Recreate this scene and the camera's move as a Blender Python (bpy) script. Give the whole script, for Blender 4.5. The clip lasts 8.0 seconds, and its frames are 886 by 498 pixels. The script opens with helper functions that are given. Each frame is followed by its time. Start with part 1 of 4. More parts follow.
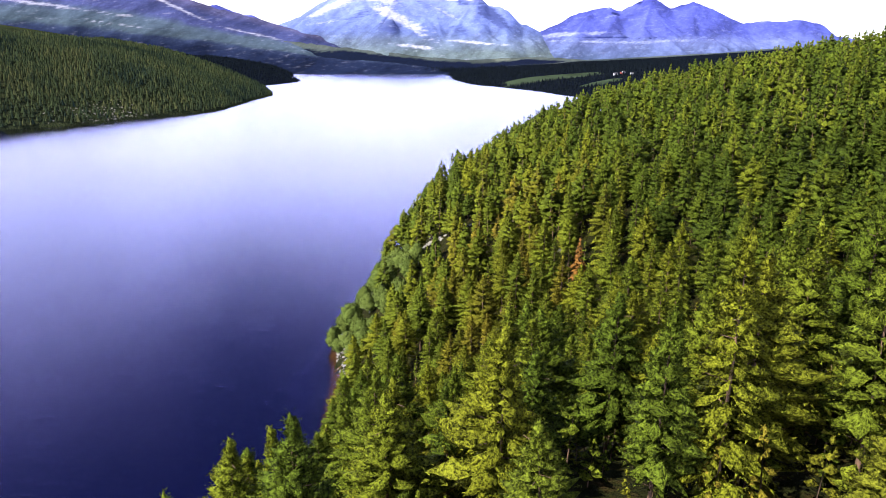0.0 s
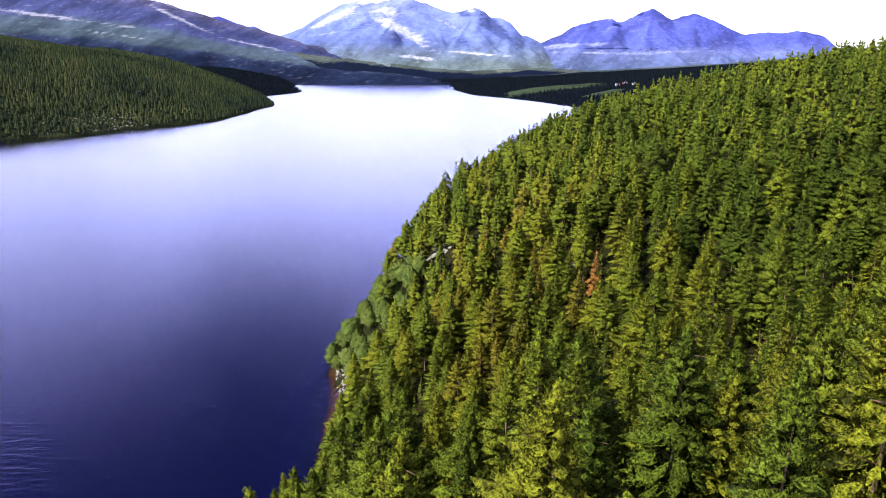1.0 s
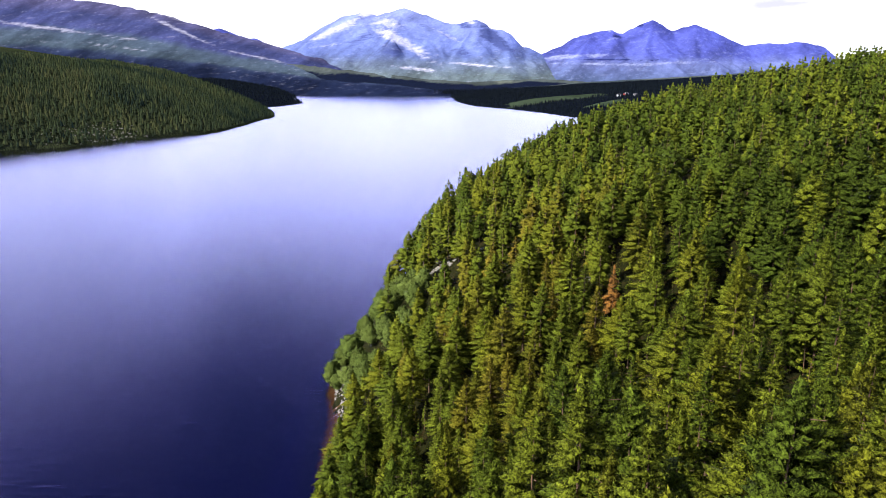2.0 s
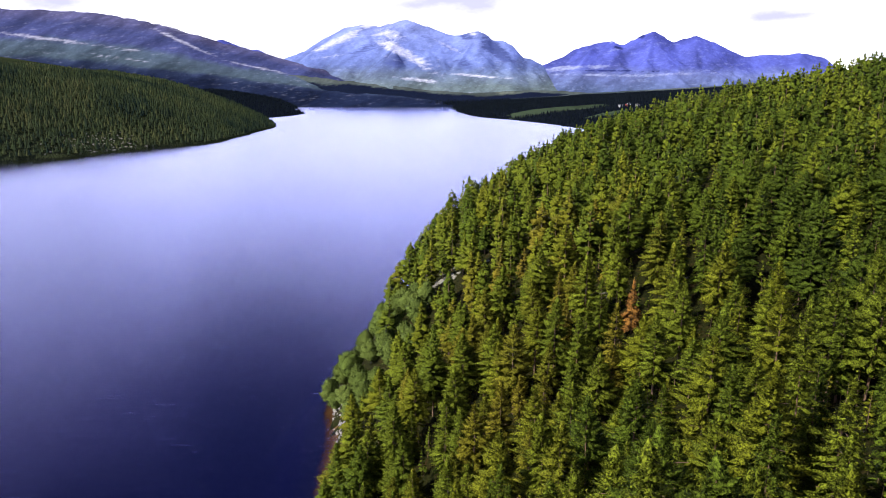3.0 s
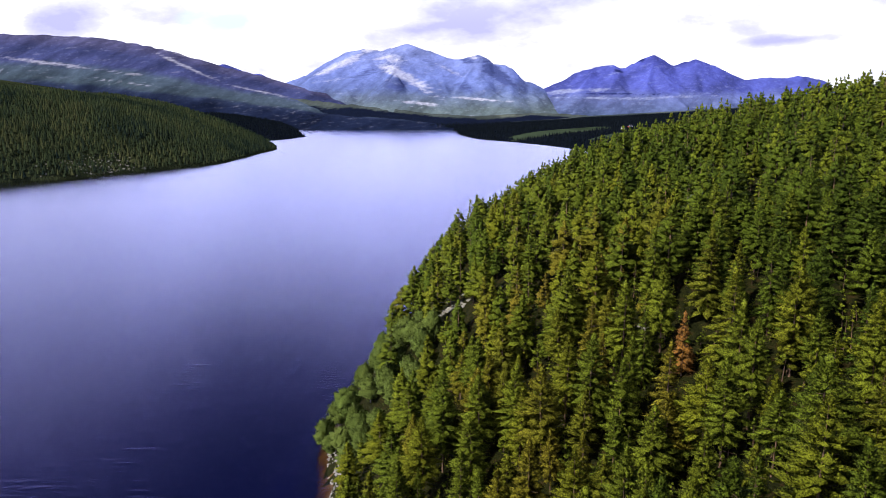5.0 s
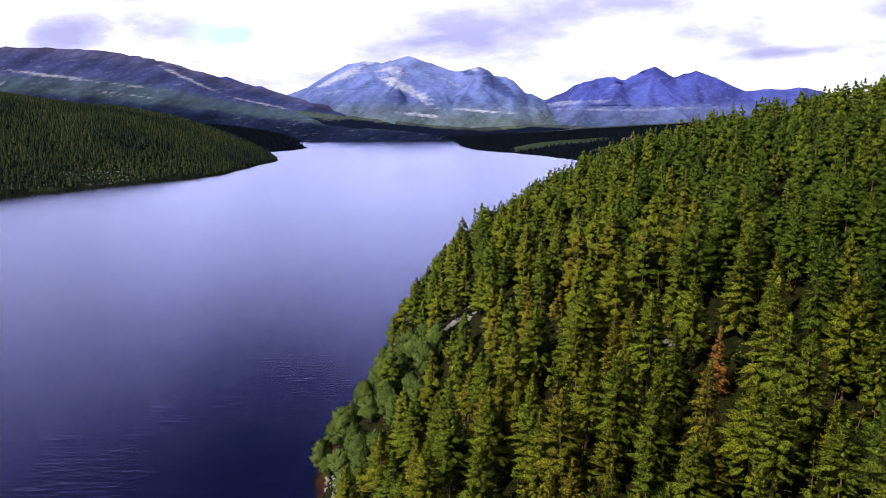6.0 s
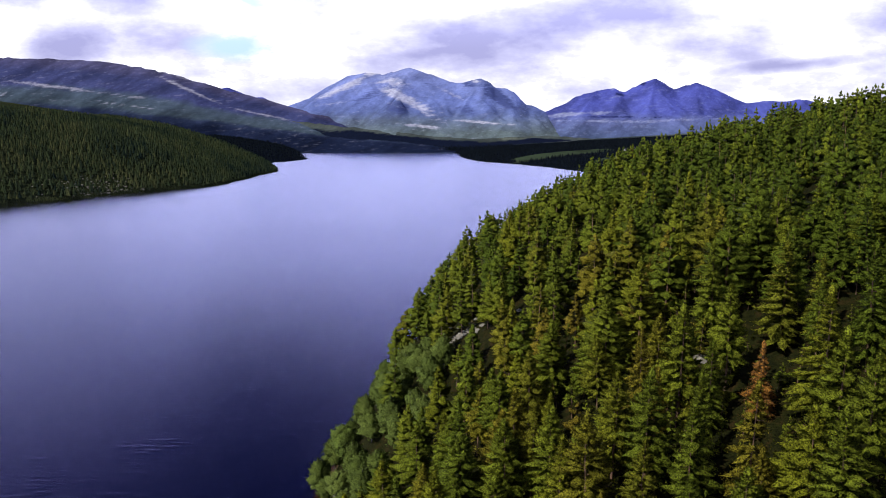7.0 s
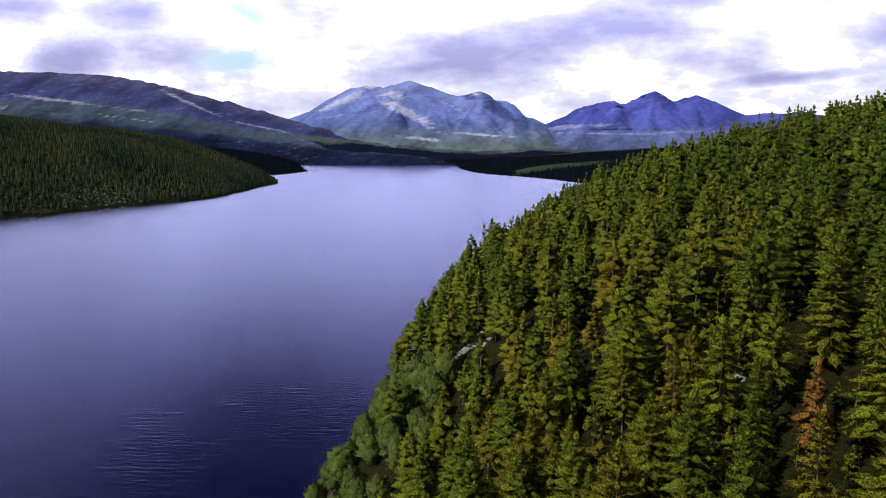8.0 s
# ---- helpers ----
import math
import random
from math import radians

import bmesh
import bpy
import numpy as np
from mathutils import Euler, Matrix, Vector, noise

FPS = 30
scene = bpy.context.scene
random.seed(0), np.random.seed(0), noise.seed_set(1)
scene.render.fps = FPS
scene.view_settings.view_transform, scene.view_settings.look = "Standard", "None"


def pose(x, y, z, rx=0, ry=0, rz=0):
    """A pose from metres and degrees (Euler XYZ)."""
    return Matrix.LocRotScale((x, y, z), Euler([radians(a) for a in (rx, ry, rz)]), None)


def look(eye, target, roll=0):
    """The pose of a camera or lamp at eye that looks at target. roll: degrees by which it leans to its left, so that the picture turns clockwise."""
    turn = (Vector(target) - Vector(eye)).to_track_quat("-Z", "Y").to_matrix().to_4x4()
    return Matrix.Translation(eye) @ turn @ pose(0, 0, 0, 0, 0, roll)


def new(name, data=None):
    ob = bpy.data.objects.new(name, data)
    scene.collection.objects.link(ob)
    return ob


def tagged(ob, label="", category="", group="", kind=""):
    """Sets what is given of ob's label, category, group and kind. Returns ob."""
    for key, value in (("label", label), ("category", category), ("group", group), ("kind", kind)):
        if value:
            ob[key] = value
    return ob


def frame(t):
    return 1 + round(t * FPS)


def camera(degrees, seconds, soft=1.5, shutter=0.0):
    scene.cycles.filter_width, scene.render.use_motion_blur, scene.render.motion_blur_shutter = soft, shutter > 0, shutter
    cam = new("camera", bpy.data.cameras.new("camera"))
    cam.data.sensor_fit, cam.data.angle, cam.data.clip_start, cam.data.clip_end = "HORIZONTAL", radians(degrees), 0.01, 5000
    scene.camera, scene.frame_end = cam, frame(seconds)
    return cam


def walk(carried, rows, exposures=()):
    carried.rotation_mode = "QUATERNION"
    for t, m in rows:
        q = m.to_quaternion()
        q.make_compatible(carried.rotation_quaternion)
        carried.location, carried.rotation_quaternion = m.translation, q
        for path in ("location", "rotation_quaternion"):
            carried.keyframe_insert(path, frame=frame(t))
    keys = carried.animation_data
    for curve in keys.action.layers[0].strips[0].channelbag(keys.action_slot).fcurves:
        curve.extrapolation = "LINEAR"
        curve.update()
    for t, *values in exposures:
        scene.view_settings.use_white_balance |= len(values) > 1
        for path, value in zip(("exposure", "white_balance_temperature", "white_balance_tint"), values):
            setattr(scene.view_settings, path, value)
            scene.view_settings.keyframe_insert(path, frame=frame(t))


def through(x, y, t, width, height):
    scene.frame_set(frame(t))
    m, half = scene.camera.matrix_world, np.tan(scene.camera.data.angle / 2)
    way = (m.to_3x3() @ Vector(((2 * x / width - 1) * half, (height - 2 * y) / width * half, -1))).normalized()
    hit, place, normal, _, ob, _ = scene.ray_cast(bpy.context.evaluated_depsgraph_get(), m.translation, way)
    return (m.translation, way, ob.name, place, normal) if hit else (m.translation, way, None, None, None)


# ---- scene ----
cam = camera(66.5, 8.0, soft=1.0)
PATH = [
    (0, (0.472, 1.59, 103.352), (0.455, 3.51, 102.794), 0.3),
    (0.5, (-0.158, 6.665, 102.231), (-0.177, 8.59, 101.687), 0.3),
    (1, (-0.797, 11.821, 101.055), (-0.818, 13.75, 100.527), 0.3),
    (1.5, (-1.413, 16.909, 99.985), (-1.435, 18.842, 99.473), 0.2),
    (3, (-2.834, 32.123, 96.765), (-2.862, 34.068, 96.299), 0.2),
    (3.5, (-3.349, 37.085, 95.711), (-3.378, 39.034, 95.261), 0.1),
    (4, (-3.883, 42.252, 94.611), (-3.914, 44.204, 94.177), 0.1),
    (4.5, (-4.413, 47.26, 93.597), (-4.444, 49.216, 93.18), 0.1),
    (6, (-6.064, 62.431, 89.835), (-6.099, 64.397, 89.469), 0.0),
    (6.5, (-6.78, 67.187, 88.604), (-6.816, 69.156, 88.255), 0.0),
    (7, (-7.535, 71.797, 87.329), (-7.571, 73.769, 86.996), 0.1),
    (7.5, (-8.097, 76.744, 86.032), (-8.134, 78.718, 85.717), 0.1),
    (8, (-8.661, 81.858, 84.619), (-8.698, 83.836, 84.323), -0.0),
]
EXPOSURES = [(0.0, 1.58), (2.0, 1.27), (4.0, 0.95), (6.0, 0.58), (8.0, 0.20)]
walk(cam, [(t, look(eye, target, roll)) for t, eye, target, roll in PATH], EXPOSURES)

# ---- world and sun ----
SUN_DIR = Vector((-0.54, -0.40, 0.74)).normalized()      # towards the sun
sun_data = bpy.data.lights.new("sun", "SUN")
sun_data.energy, sun_data.angle, sun_data.color = 5.0, radians(0.55), (1.0, 0.95, 0.86)
sun = new("sun", sun_data)
sun.rotation_mode = "QUATERNION"
sun.rotation_quaternion = SUN_DIR.to_track_quat("Z", "Y")
sun.location = SUN_DIR * 900


class Nodes:
    """Short hand for building a node tree."""

    def __init__(self, tree):
        self.tree = tree
        self.tree.nodes.clear()

    def add(self, kind, inputs=None, **props):
        n = self.tree.nodes.new(kind)
        for k, v in props.items():
            setattr(n, k, v)
        for k, v in (inputs or {}).items():
            if isinstance(v, bpy.types.NodeSocket):
                self.tree.links.new(v, n.inputs[k])
            else:
                n.inputs[k].default_value = v
        return n

    def math(self, op, a, b=0.0, clamp=False):
        return self.add("ShaderNodeMath", {0: a, 1: b}, operation=op, use_clamp=clamp).outputs[0]

    def mix(self, fac, a, b, blend="MIX"):
        n = self.add("ShaderNodeMix", {0: fac, 6: a, 7: b}, data_type="RGBA", blend_type=blend)
        return n.outputs[2]

    def noise(self, vector, scale, detail=4.0, rough=0.55, out=0):
        return self.add("ShaderNodeTexNoise", {"Vector": vector, "Scale": scale, "Detail": detail, "Roughness": rough}).outputs[out]

    def ramp(self, fac, stops, interp="LINEAR"):
        n = self.add("ShaderNodeValToRGB", {0: fac})
        n.color_ramp.interpolation = interp
        while len(n.color_ramp.elements) < len(stops):
            n.color_ramp.elements.new(0.5)
        for e, (p, c) in zip(n.color_ramp.elements, stops):
            e.position = p
            e.color = (*c, 1.0) if len(c) == 3 else c
        return n.outputs[0]

    def mapped(self, vector, scale=(1, 1, 1), loc=(0, 0, 0), rot=(0, 0, 0)):
        return self.add("ShaderNodeMapping", {0: vector, 1: loc, 2: rot, 3: scale}).outputs[0]


def grey(v):
    return (v, v, v)


def make_world():
    w = bpy.data.worlds.new("sky")
    scene.world = w
    w.use_nodes = True
    k = Nodes(w.node_tree)
    sky = k.add("ShaderNodeTexSky", sky_type="NISHITA", sun_disc=False)
    sky.sun_elevation = math.asin(SUN_DIR.z)
    sky.sun_rotation = math.atan2(SUN_DIR.x, SUN_DIR.y)
    sky.air_density, sky.dust_density, sky.ozone_density = 1.0, 0.3, 1.5
    gen = k.add("ShaderNodeTexCoord").outputs["Generated"]
    sep = k.add("ShaderNodeSeparateXYZ", {0: gen})
    up = k.math("MAXIMUM", sep.outputs[2], 0.0)
    flat = k.math("ADD", up, 0.16)
    cx, cy = k.math("DIVIDE", sep.outputs[0], flat), k.math("DIVIDE", sep.outputs[1], flat)
    plane = k.add("ShaderNodeCombineXYZ", {0: cx, 1: cy}).outputs[0]
    big = k.noise(k.mapped(plane, (0.8, 0.9, 1), (3.1, 0.4, 0)), 1.0, 6.0, 0.55)
    # broken cloud: thick towards the horizon, opening overhead
    cover = k.math("ADD", big, k.math("MULTIPLY", k.math("SUBTRACT", 0.46, up), 0.95))
    cloud = k.ramp(cover, [(0.25, grey(0)), (0.50, grey(1))])
    ahead = k.math("MAXIMUM", sep.outputs[1], 0.12)
    face = k.add("ShaderNodeCombineXYZ", {0: k.math("DIVIDE", sep.outputs[0], ahead), 1: k.math("DIVIDE", up, ahead)}).outputs[0]
    wisp = k.math("SUBTRACT", k.noise(k.mapped(face, (1.0, 2.3, 1)), 5.5, 8.0, 0.60), 0.5)

    def bank(cx, cy, rx, ry, tilt):
        """A bank of cloud about a point of the sky before the lake."""
        v = k.mapped(k.mapped(k.mapped(face, loc=(-cx, -cy, 0)), rot=(0, 0, -tilt)), (1 / rx, 1 / ry, 1))
        r = k.add("ShaderNodeVectorMath", {0: v}, operation="LENGTH").outputs["Value"]
        return k.math("SUBTRACT", 1.0, r)

    grey_banks = 0.0
    for spot in ((0.10, 0.145, 0.34, 0.060, 0.15), (-0.02, 0.118, 0.17, 0.020, 0.12), (0.24, 0.165, 0.16, 0.026, 0.05), (-0.56, 0.130, 0.075, 0.034, 0.1), (-0.47, 0.195, 0.08, 0.03, 0.0),
                 (0.48, 0.100, 0.13, 0.012, 0.1), (0.66, 0.165, 0.13, 0.03, 0.1), (-0.64, 0.200, 0.12, 0.03, 0.0), (0.32, 0.205, 0.12, 0.02, 0.0)):
        grey_banks = k.math("MAXIMUM", bank(*spot), grey_banks)
    body = k.math("ADD", k.math("MULTIPLY", k.math("ADD", grey_banks, 0.10), 0.66), k.math("MULTIPLY", wisp, 2.1))
    thick = k.ramp(body, [(0.0, (1.15, 1.15, 1.22)), (0.10, (0.80, 0.80, 0.90)), (0.34, (0.55, 0.55, 0.75)), (0.62, (0.38, 0.38, 0.60))])
    gap = k.math("MAXIMUM", bank(-0.315, 0.124, 0.070, 0.024, 0.0), bank(-0.30, 0.190, 0.05, 0.014, -0.5))
    gap = k.ramp(k.math("ADD", gap, k.math("MULTIPLY", wisp, 1.6)), [(0.0, grey(0)), (0.7, grey(1))])
    thick = k.mix(gap, thick, (0.54, 0.73, 0.78, 1))
    # Brightness by height: a bright ring above the view, added for the lake's reflection.
    ring_glow = k.ramp(up, [(0.0, grey(1.6)), (0.12, (1.7, 1.7, 1.9)), (0.24, (2.75, 2.8, 3.25)), (0.33, (4.2, 4.3, 5.1)), (0.43, (3.0, 3.05, 4.5)), (0.54, (1.75, 1.78, 2.9)), (0.68, (0.50, 0.52, 0.90)), (0.85, (0.10, 0.12, 0.21))])
    thick = k.mix(1.0, thick, ring_glow, "MULTIPLY")
    # the unseen sky is brightened straight ahead, so the middle of the lake reflects more
    aside = k.math("ABSOLUTE", k.math("ADD", k.math("DIVIDE", sep.outputs[0], ahead), 0.12))
    thin = k.ramp(aside, [(0.0, grey(1.20)), (0.26, grey(1.14)), (0.54, grey(0.74)), (1.0, grey(0.72))], "EASE")
    veil = k.mix(1.0, k.mix(1.0, ring_glow, (0.67, 0.68, 0.82, 1), "MULTIPLY"), thin, "MULTIPLY")
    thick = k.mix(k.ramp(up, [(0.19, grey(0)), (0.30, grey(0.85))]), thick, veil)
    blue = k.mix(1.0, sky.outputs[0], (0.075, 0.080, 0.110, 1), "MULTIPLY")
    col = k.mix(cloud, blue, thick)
    bg = k.add("ShaderNodeBackground", {0: col, 1: 0.57})
    k.add("ShaderNodeOutputWorld", {0: bg.outputs[0]})


make_world()


# ---- materials ----
def material(name):
    m = bpy.data.materials.new(name)
    m.use_nodes = True
    return m, Nodes(m.node_tree)


def position(k):
    return k.add("ShaderNodeNewGeometry").outputs["Position"]


def finish(k, shader):
    k.add("ShaderNodeOutputMaterial", {0: shader})


def bumped(k, height, strength, distance):
    return k.add("ShaderNodeBump", {"Strength": strength, "Distance": distance, "Height": height}).outputs[0]


def foliage_material(name, stops, through=0.28, rough=0.6, shine=0.2):
    """Leaves or needles: hue by tree, value by tuft, shade of the fine gaps painted in."""
    m, k = material(name)
    tint = k.add("ShaderNodeAttribute", attribute_name="tint").outputs["Fac"]
    rnd = k.add("ShaderNodeObjectInfo").outputs["Random"]
    dry_shade = k.add("ShaderNodeAttribute", attribute_name="dry_shade", attribute_type="OBJECT").outputs["Fac"]
    tree = k.math("ADD", tint, k.math("MULTIPLY", k.math("ADD", k.math("MULTIPLY", rnd, 0.72), dry_shade), k.math("LESS_THAN", tint, 0.001)))
    col = k.ramp(tree, stops)
    isl = k.add("ShaderNodeNewGeometry").outputs["Random Per Island"]
    val = k.ramp(isl, [(0.0, grey(0.80)), (0.5, grey(1.0)), (1.0, grey(1.22))])
    col = k.mix(1.0, col, val, "MULTIPLY")
    pos = position(k)
    # Fine noise paints dark gaps between needles, and brighter flecks.
    needle_gaps = k.noise(pos, 4.6, 3.0, 0.66)
    col = k.mix(1.0, col, k.ramp(needle_gaps, [(0.38, grey(0.16)), (0.50, grey(1.0)), (0.63, grey(1.86))]), "MULTIPLY")
    nrm = bumped(k, needle_gaps, 1.0, 0.30)
    patch = k.noise(pos, 0.9, 2.0)
    col = k.mix(k.math("MULTIPLY", patch, 0.5), col, k.mix(1.0, col, (1.25, 1.05, 0.7, 1), "MULTIPLY"))
    p = k.add("ShaderNodeBsdfPrincipled", {"Base Color": col, "Roughness": rough, "Specular IOR Level": shine, "Normal": nrm})
    t = k.add("ShaderNodeBsdfTranslucent", {"Color": col})
    finish(k, k.add("ShaderNodeMixShader", {0: through, 1: p.outputs[0], 2: t.outputs[0]}).outputs[0])
    return m


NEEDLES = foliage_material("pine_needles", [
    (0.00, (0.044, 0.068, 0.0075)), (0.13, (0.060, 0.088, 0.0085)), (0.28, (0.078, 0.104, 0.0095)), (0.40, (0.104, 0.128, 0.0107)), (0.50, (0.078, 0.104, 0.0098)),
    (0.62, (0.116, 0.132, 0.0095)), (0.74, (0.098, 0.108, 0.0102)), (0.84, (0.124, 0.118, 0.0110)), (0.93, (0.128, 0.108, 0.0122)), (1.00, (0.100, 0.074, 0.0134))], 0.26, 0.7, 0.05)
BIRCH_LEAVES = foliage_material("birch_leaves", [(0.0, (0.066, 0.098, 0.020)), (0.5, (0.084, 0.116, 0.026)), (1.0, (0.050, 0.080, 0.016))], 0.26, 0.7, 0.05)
DEAD_NEEDLES = foliage_material("dead_needles", [(0.0, (0.165, 0.076, 0.011)), (1.0, (0.145, 0.068, 0.011))], 0.2)
FAR_NEEDLES = foliage_material("far_spruce", [(0.0, (0.007, 0.013, 0.011)), (0.35, (0.019, 0.028, 0.015)), (0.7, (0.023, 0.033, 0.015)), (1.0, (0.040, 0.047, 0.020))], 0.1, 0.8, 0.0)
# Cloud shadow and blue haze over the far woods are put into this colour.
SHADED_NEEDLES = foliage_material("shaded_spruce", [(0.0, (0.0026, 0.0042, 0.0075)), (0.5, (0.0044, 0.0065, 0.0095)), (1.0, (0.0032, 0.0052, 0.0068))], 0.05, 0.9, 0.0)


def bark_material(name, a, b):
    m, k = material(name)
    pos = position(k)
    n = k.noise(k.mapped(pos, (3, 3, 0.7)), 2.2, 5.0, 0.65)
    col = k.ramp(n, [(0.3, a), (0.7, b)])
    p = k.add("ShaderNodeBsdfPrincipled", {"Base Color": col, "Roughness": 0.85, "Normal": bumped(k, n, 0.6, 0.04)})
    finish(k, p.outputs[0])
    return m


BARK = bark_material("pine_bark", (0.055, 0.034, 0.022), (0.17, 0.095, 0.052))
GREY_BARK = bark_material("grey_bark", (0.10, 0.09, 0.08), (0.22, 0.21, 0.19))


def floor_material():
    """Forest floor: moss, heather and pale lichen-covered stone."""
    m, k = material("forest_floor")
    pos = position(k)
    a, b, c = k.noise(pos, 0.09, 5.0, 0.6), k.noise(pos, 0.7, 6.0, 0.65), k.noise(pos, 3.5, 4.0)
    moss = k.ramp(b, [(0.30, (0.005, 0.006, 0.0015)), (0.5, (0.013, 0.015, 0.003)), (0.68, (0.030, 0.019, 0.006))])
    stone = k.ramp(c, [(0.3, (0.16, 0.15, 0.12)), (0.7, (0.42, 0.40, 0.34))])
    where = k.ramp(k.math("ADD", a, k.math("MULTIPLY", b, 0.35)), [(0.89, grey(0)), (0.95, grey(1))])
    col = k.mix(where, moss, stone)
    p = k.add("ShaderNodeBsdfPrincipled", {"Base Color": col, "Roughness": 0.95, "Specular IOR Level": 0.05, "Normal": bumped(k, k.math("ADD", b, c), 1.0, 0.8)})
    finish(k, p.outputs[0])
    return m


def land_material(name, dark, mid_tone, light):
    """Wooded land and heath farther off."""
    m, k = material(name)
    pos = position(k)
    a, b = k.noise(k.mapped(pos, (1, 1, 1)), 0.004, 6.0, 0.6), k.noise(k.mapped(pos, (1, 1, 0.4)), 0.06, 5.0, 0.7)
    col = k.ramp(a, [(0.35, dark), (0.55, mid_tone), (0.68, light)])
    col = k.mix(k.math("MULTIPLY", b, 0.8), col, (*dark, 1))
    p = k.add("ShaderNodeBsdfPrincipled", {"Base Color": col, "Roughness": 0.95, "Specular IOR Level": 0.0, "Normal": bumped(k, b, 1.0, 8.0)})
    finish(k, p.outputs[0])
    return m


def bed_material():
    """Lake bed: brown stony shallows; below them the deep water's blue darkness is painted on by depth."""
    m, k = material("lake_bed")
    pos = position(k)
    z = k.add("ShaderNodeSeparateXYZ", {0: pos}).outputs[2]
    n = k.noise(pos, 0.5, 5.0)
    d = k.math("ADD", k.math("MULTIPLY", z, -0.12), k.math("MULTIPLY", k.math("SUBTRACT", n, 0.5), 0.25))
    # The last two colours stand in for light lost in deep water.
    col = k.ramp(d, [(0.0, (0.075, 0.046, 0.022)), (0.10, (0.045, 0.020, 0.008)), (0.24, (0.0016, 0.0018, 0.016)), (1.0, (0.0012, 0.0013, 0.020))])
    finish(k, k.add("ShaderNodeBsdfPrincipled", {"Base Color": col, "Roughness": 0.9, "Specular IOR Level": 0.0}).outputs[0])
    return m


def water_material():
    """Lake water: rippled, clear enough to show the bed by the bank."""
    m, k = material("lake_water")
    pos = position(k)
    r1 = k.noise(k.mapped(pos, (0.17, 0.66, 1), rot=(0, 0, -0.06)), 1.0, 2.0, 0.45)
    r2 = k.noise(k.mapped(pos, (0.22, 0.95, 1), rot=(0, 0, -0.16)), 1.0, 2.0, 0.5)
    gust = k.ramp(k.noise(k.mapped(pos, (0.004, 0.010, 1)), 1.0, 4.0), [(0.30, grey(0.72)), (0.70, grey(1.0))])
    r0 = k.noise(k.mapped(pos, (0.035, 0.20, 1), rot=(0, 0, 0.05)), 1.0, 2.0, 0.5)
    h = k.math("MULTIPLY", k.math("ADD", k.math("ADD", r1, k.math("MULTIPLY", r0, 0.5)), k.math("MULTIPLY", r2, 0.22)), gust)
    # an added tilt of the normals to the south makes the lake reflect higher, brighter sky
    lean = k.add("ShaderNodeVectorMath", {0: bumped(k, h, 1.0, 0.18), 1: (0.0, -0.10, 0.0)}, operation="ADD").outputs[0]
    nrm = k.add("ShaderNodeVectorMath", {0: lean}, operation="NORMALIZE").outputs[0]
    fres = k.add("ShaderNodeFresnel", {"IOR": 1.34, "Normal": nrm}).outputs[0]
    g = k.add("ShaderNodeBsdfGlossy", {"Color": (0.71, 0.735, 0.99, 1), "Roughness": 0.13, "Normal": nrm})
    t = k.add("ShaderNodeBsdfTransparent", {"Color": (0.86, 0.84, 0.90, 1)})
    finish(k, k.add("ShaderNodeMixShader", {0: fres, 1: t.outputs[0], 2: g.outputs[0]}).outputs[0])
    return m


def mountain_material(name, stops, pale, streaks, woods, wander, patch):
    """Fell: bands of woods, heath and bare rock by height, with pale lichen, scree and old snow; haze, sunlit and
    shaded faces are painted in.
    """
    m, k = material(name)
    pos = position(k)
    band = k.add("ShaderNodeAttribute", attribute_name="band").outputs["Fac"]
    bare = k.add("ShaderNodeAttribute", attribute_name="bare").outputs["Fac"]
    wood_shade = k.add("ShaderNodeAttribute", attribute_name="wood_shade").outputs["Fac"]
    a = k.noise(k.mapped(pos, (1, 1, 1.4)), 0.0050, 7.0, 0.62)
    b = k.noise(k.mapped(k.mapped(pos, rot=(0, 0.16, 0)), (0.30, 0.30, 3.0)), 0.026, 8.0, 0.72)
    c = k.noise(k.mapped(k.mapped(pos, rot=(0, 0.7, 0.3)), (0.5, 0.4, 1.7)), 0.0065, 6.0, 0.6)
    fine = k.noise(k.mapped(pos, (1.0, 0.5, 1.6)), 0.030, 8.0, 0.78)
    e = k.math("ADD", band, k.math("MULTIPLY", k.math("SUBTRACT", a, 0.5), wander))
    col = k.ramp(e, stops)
    soft = k.ramp(c, [(0.38, grey(1 - patch)), (0.62, grey(1 + patch))])
    col = k.mix(1.0, col, soft, "MULTIPLY")
    rag = k.math("ADD", k.math("MULTIPLY", b, 0.55), k.math("MULTIPLY", fine, 0.45))
    thin = k.ramp(rag, [(0.53, grey(0)), (0.60, grey(streaks))])
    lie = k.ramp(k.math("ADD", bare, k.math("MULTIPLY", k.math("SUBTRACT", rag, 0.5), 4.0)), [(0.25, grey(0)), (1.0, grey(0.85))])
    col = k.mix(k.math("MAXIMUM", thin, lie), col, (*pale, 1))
    # Mask of real woods, and of shade painted on the high fell.
    grove_shade = k.ramp(k.math("ADD", wood_shade, k.math("MULTIPLY", k.math("SUBTRACT", rag, 0.5), 3.0)), [(0.32, grey(0)), (0.68, grey(1))])
    col = k.mix(grove_shade, col, (*woods, 1))
    col = k.mix(1.0, col, k.ramp(fine, [(0.34, grey(0.82)), (0.5, grey(1.0)), (0.66, grey(1.20))]), "MULTIPLY")
    relief = k.math("ADD", b, fine)
    p = k.add("ShaderNodeBsdfPrincipled", {"Base Color": col, "Roughness": 0.95, "Specular IOR Level": 0.0, "Normal": bumped(k, relief, 0.7, 6.0)})
    finish(k, p.outputs[0])
    return m


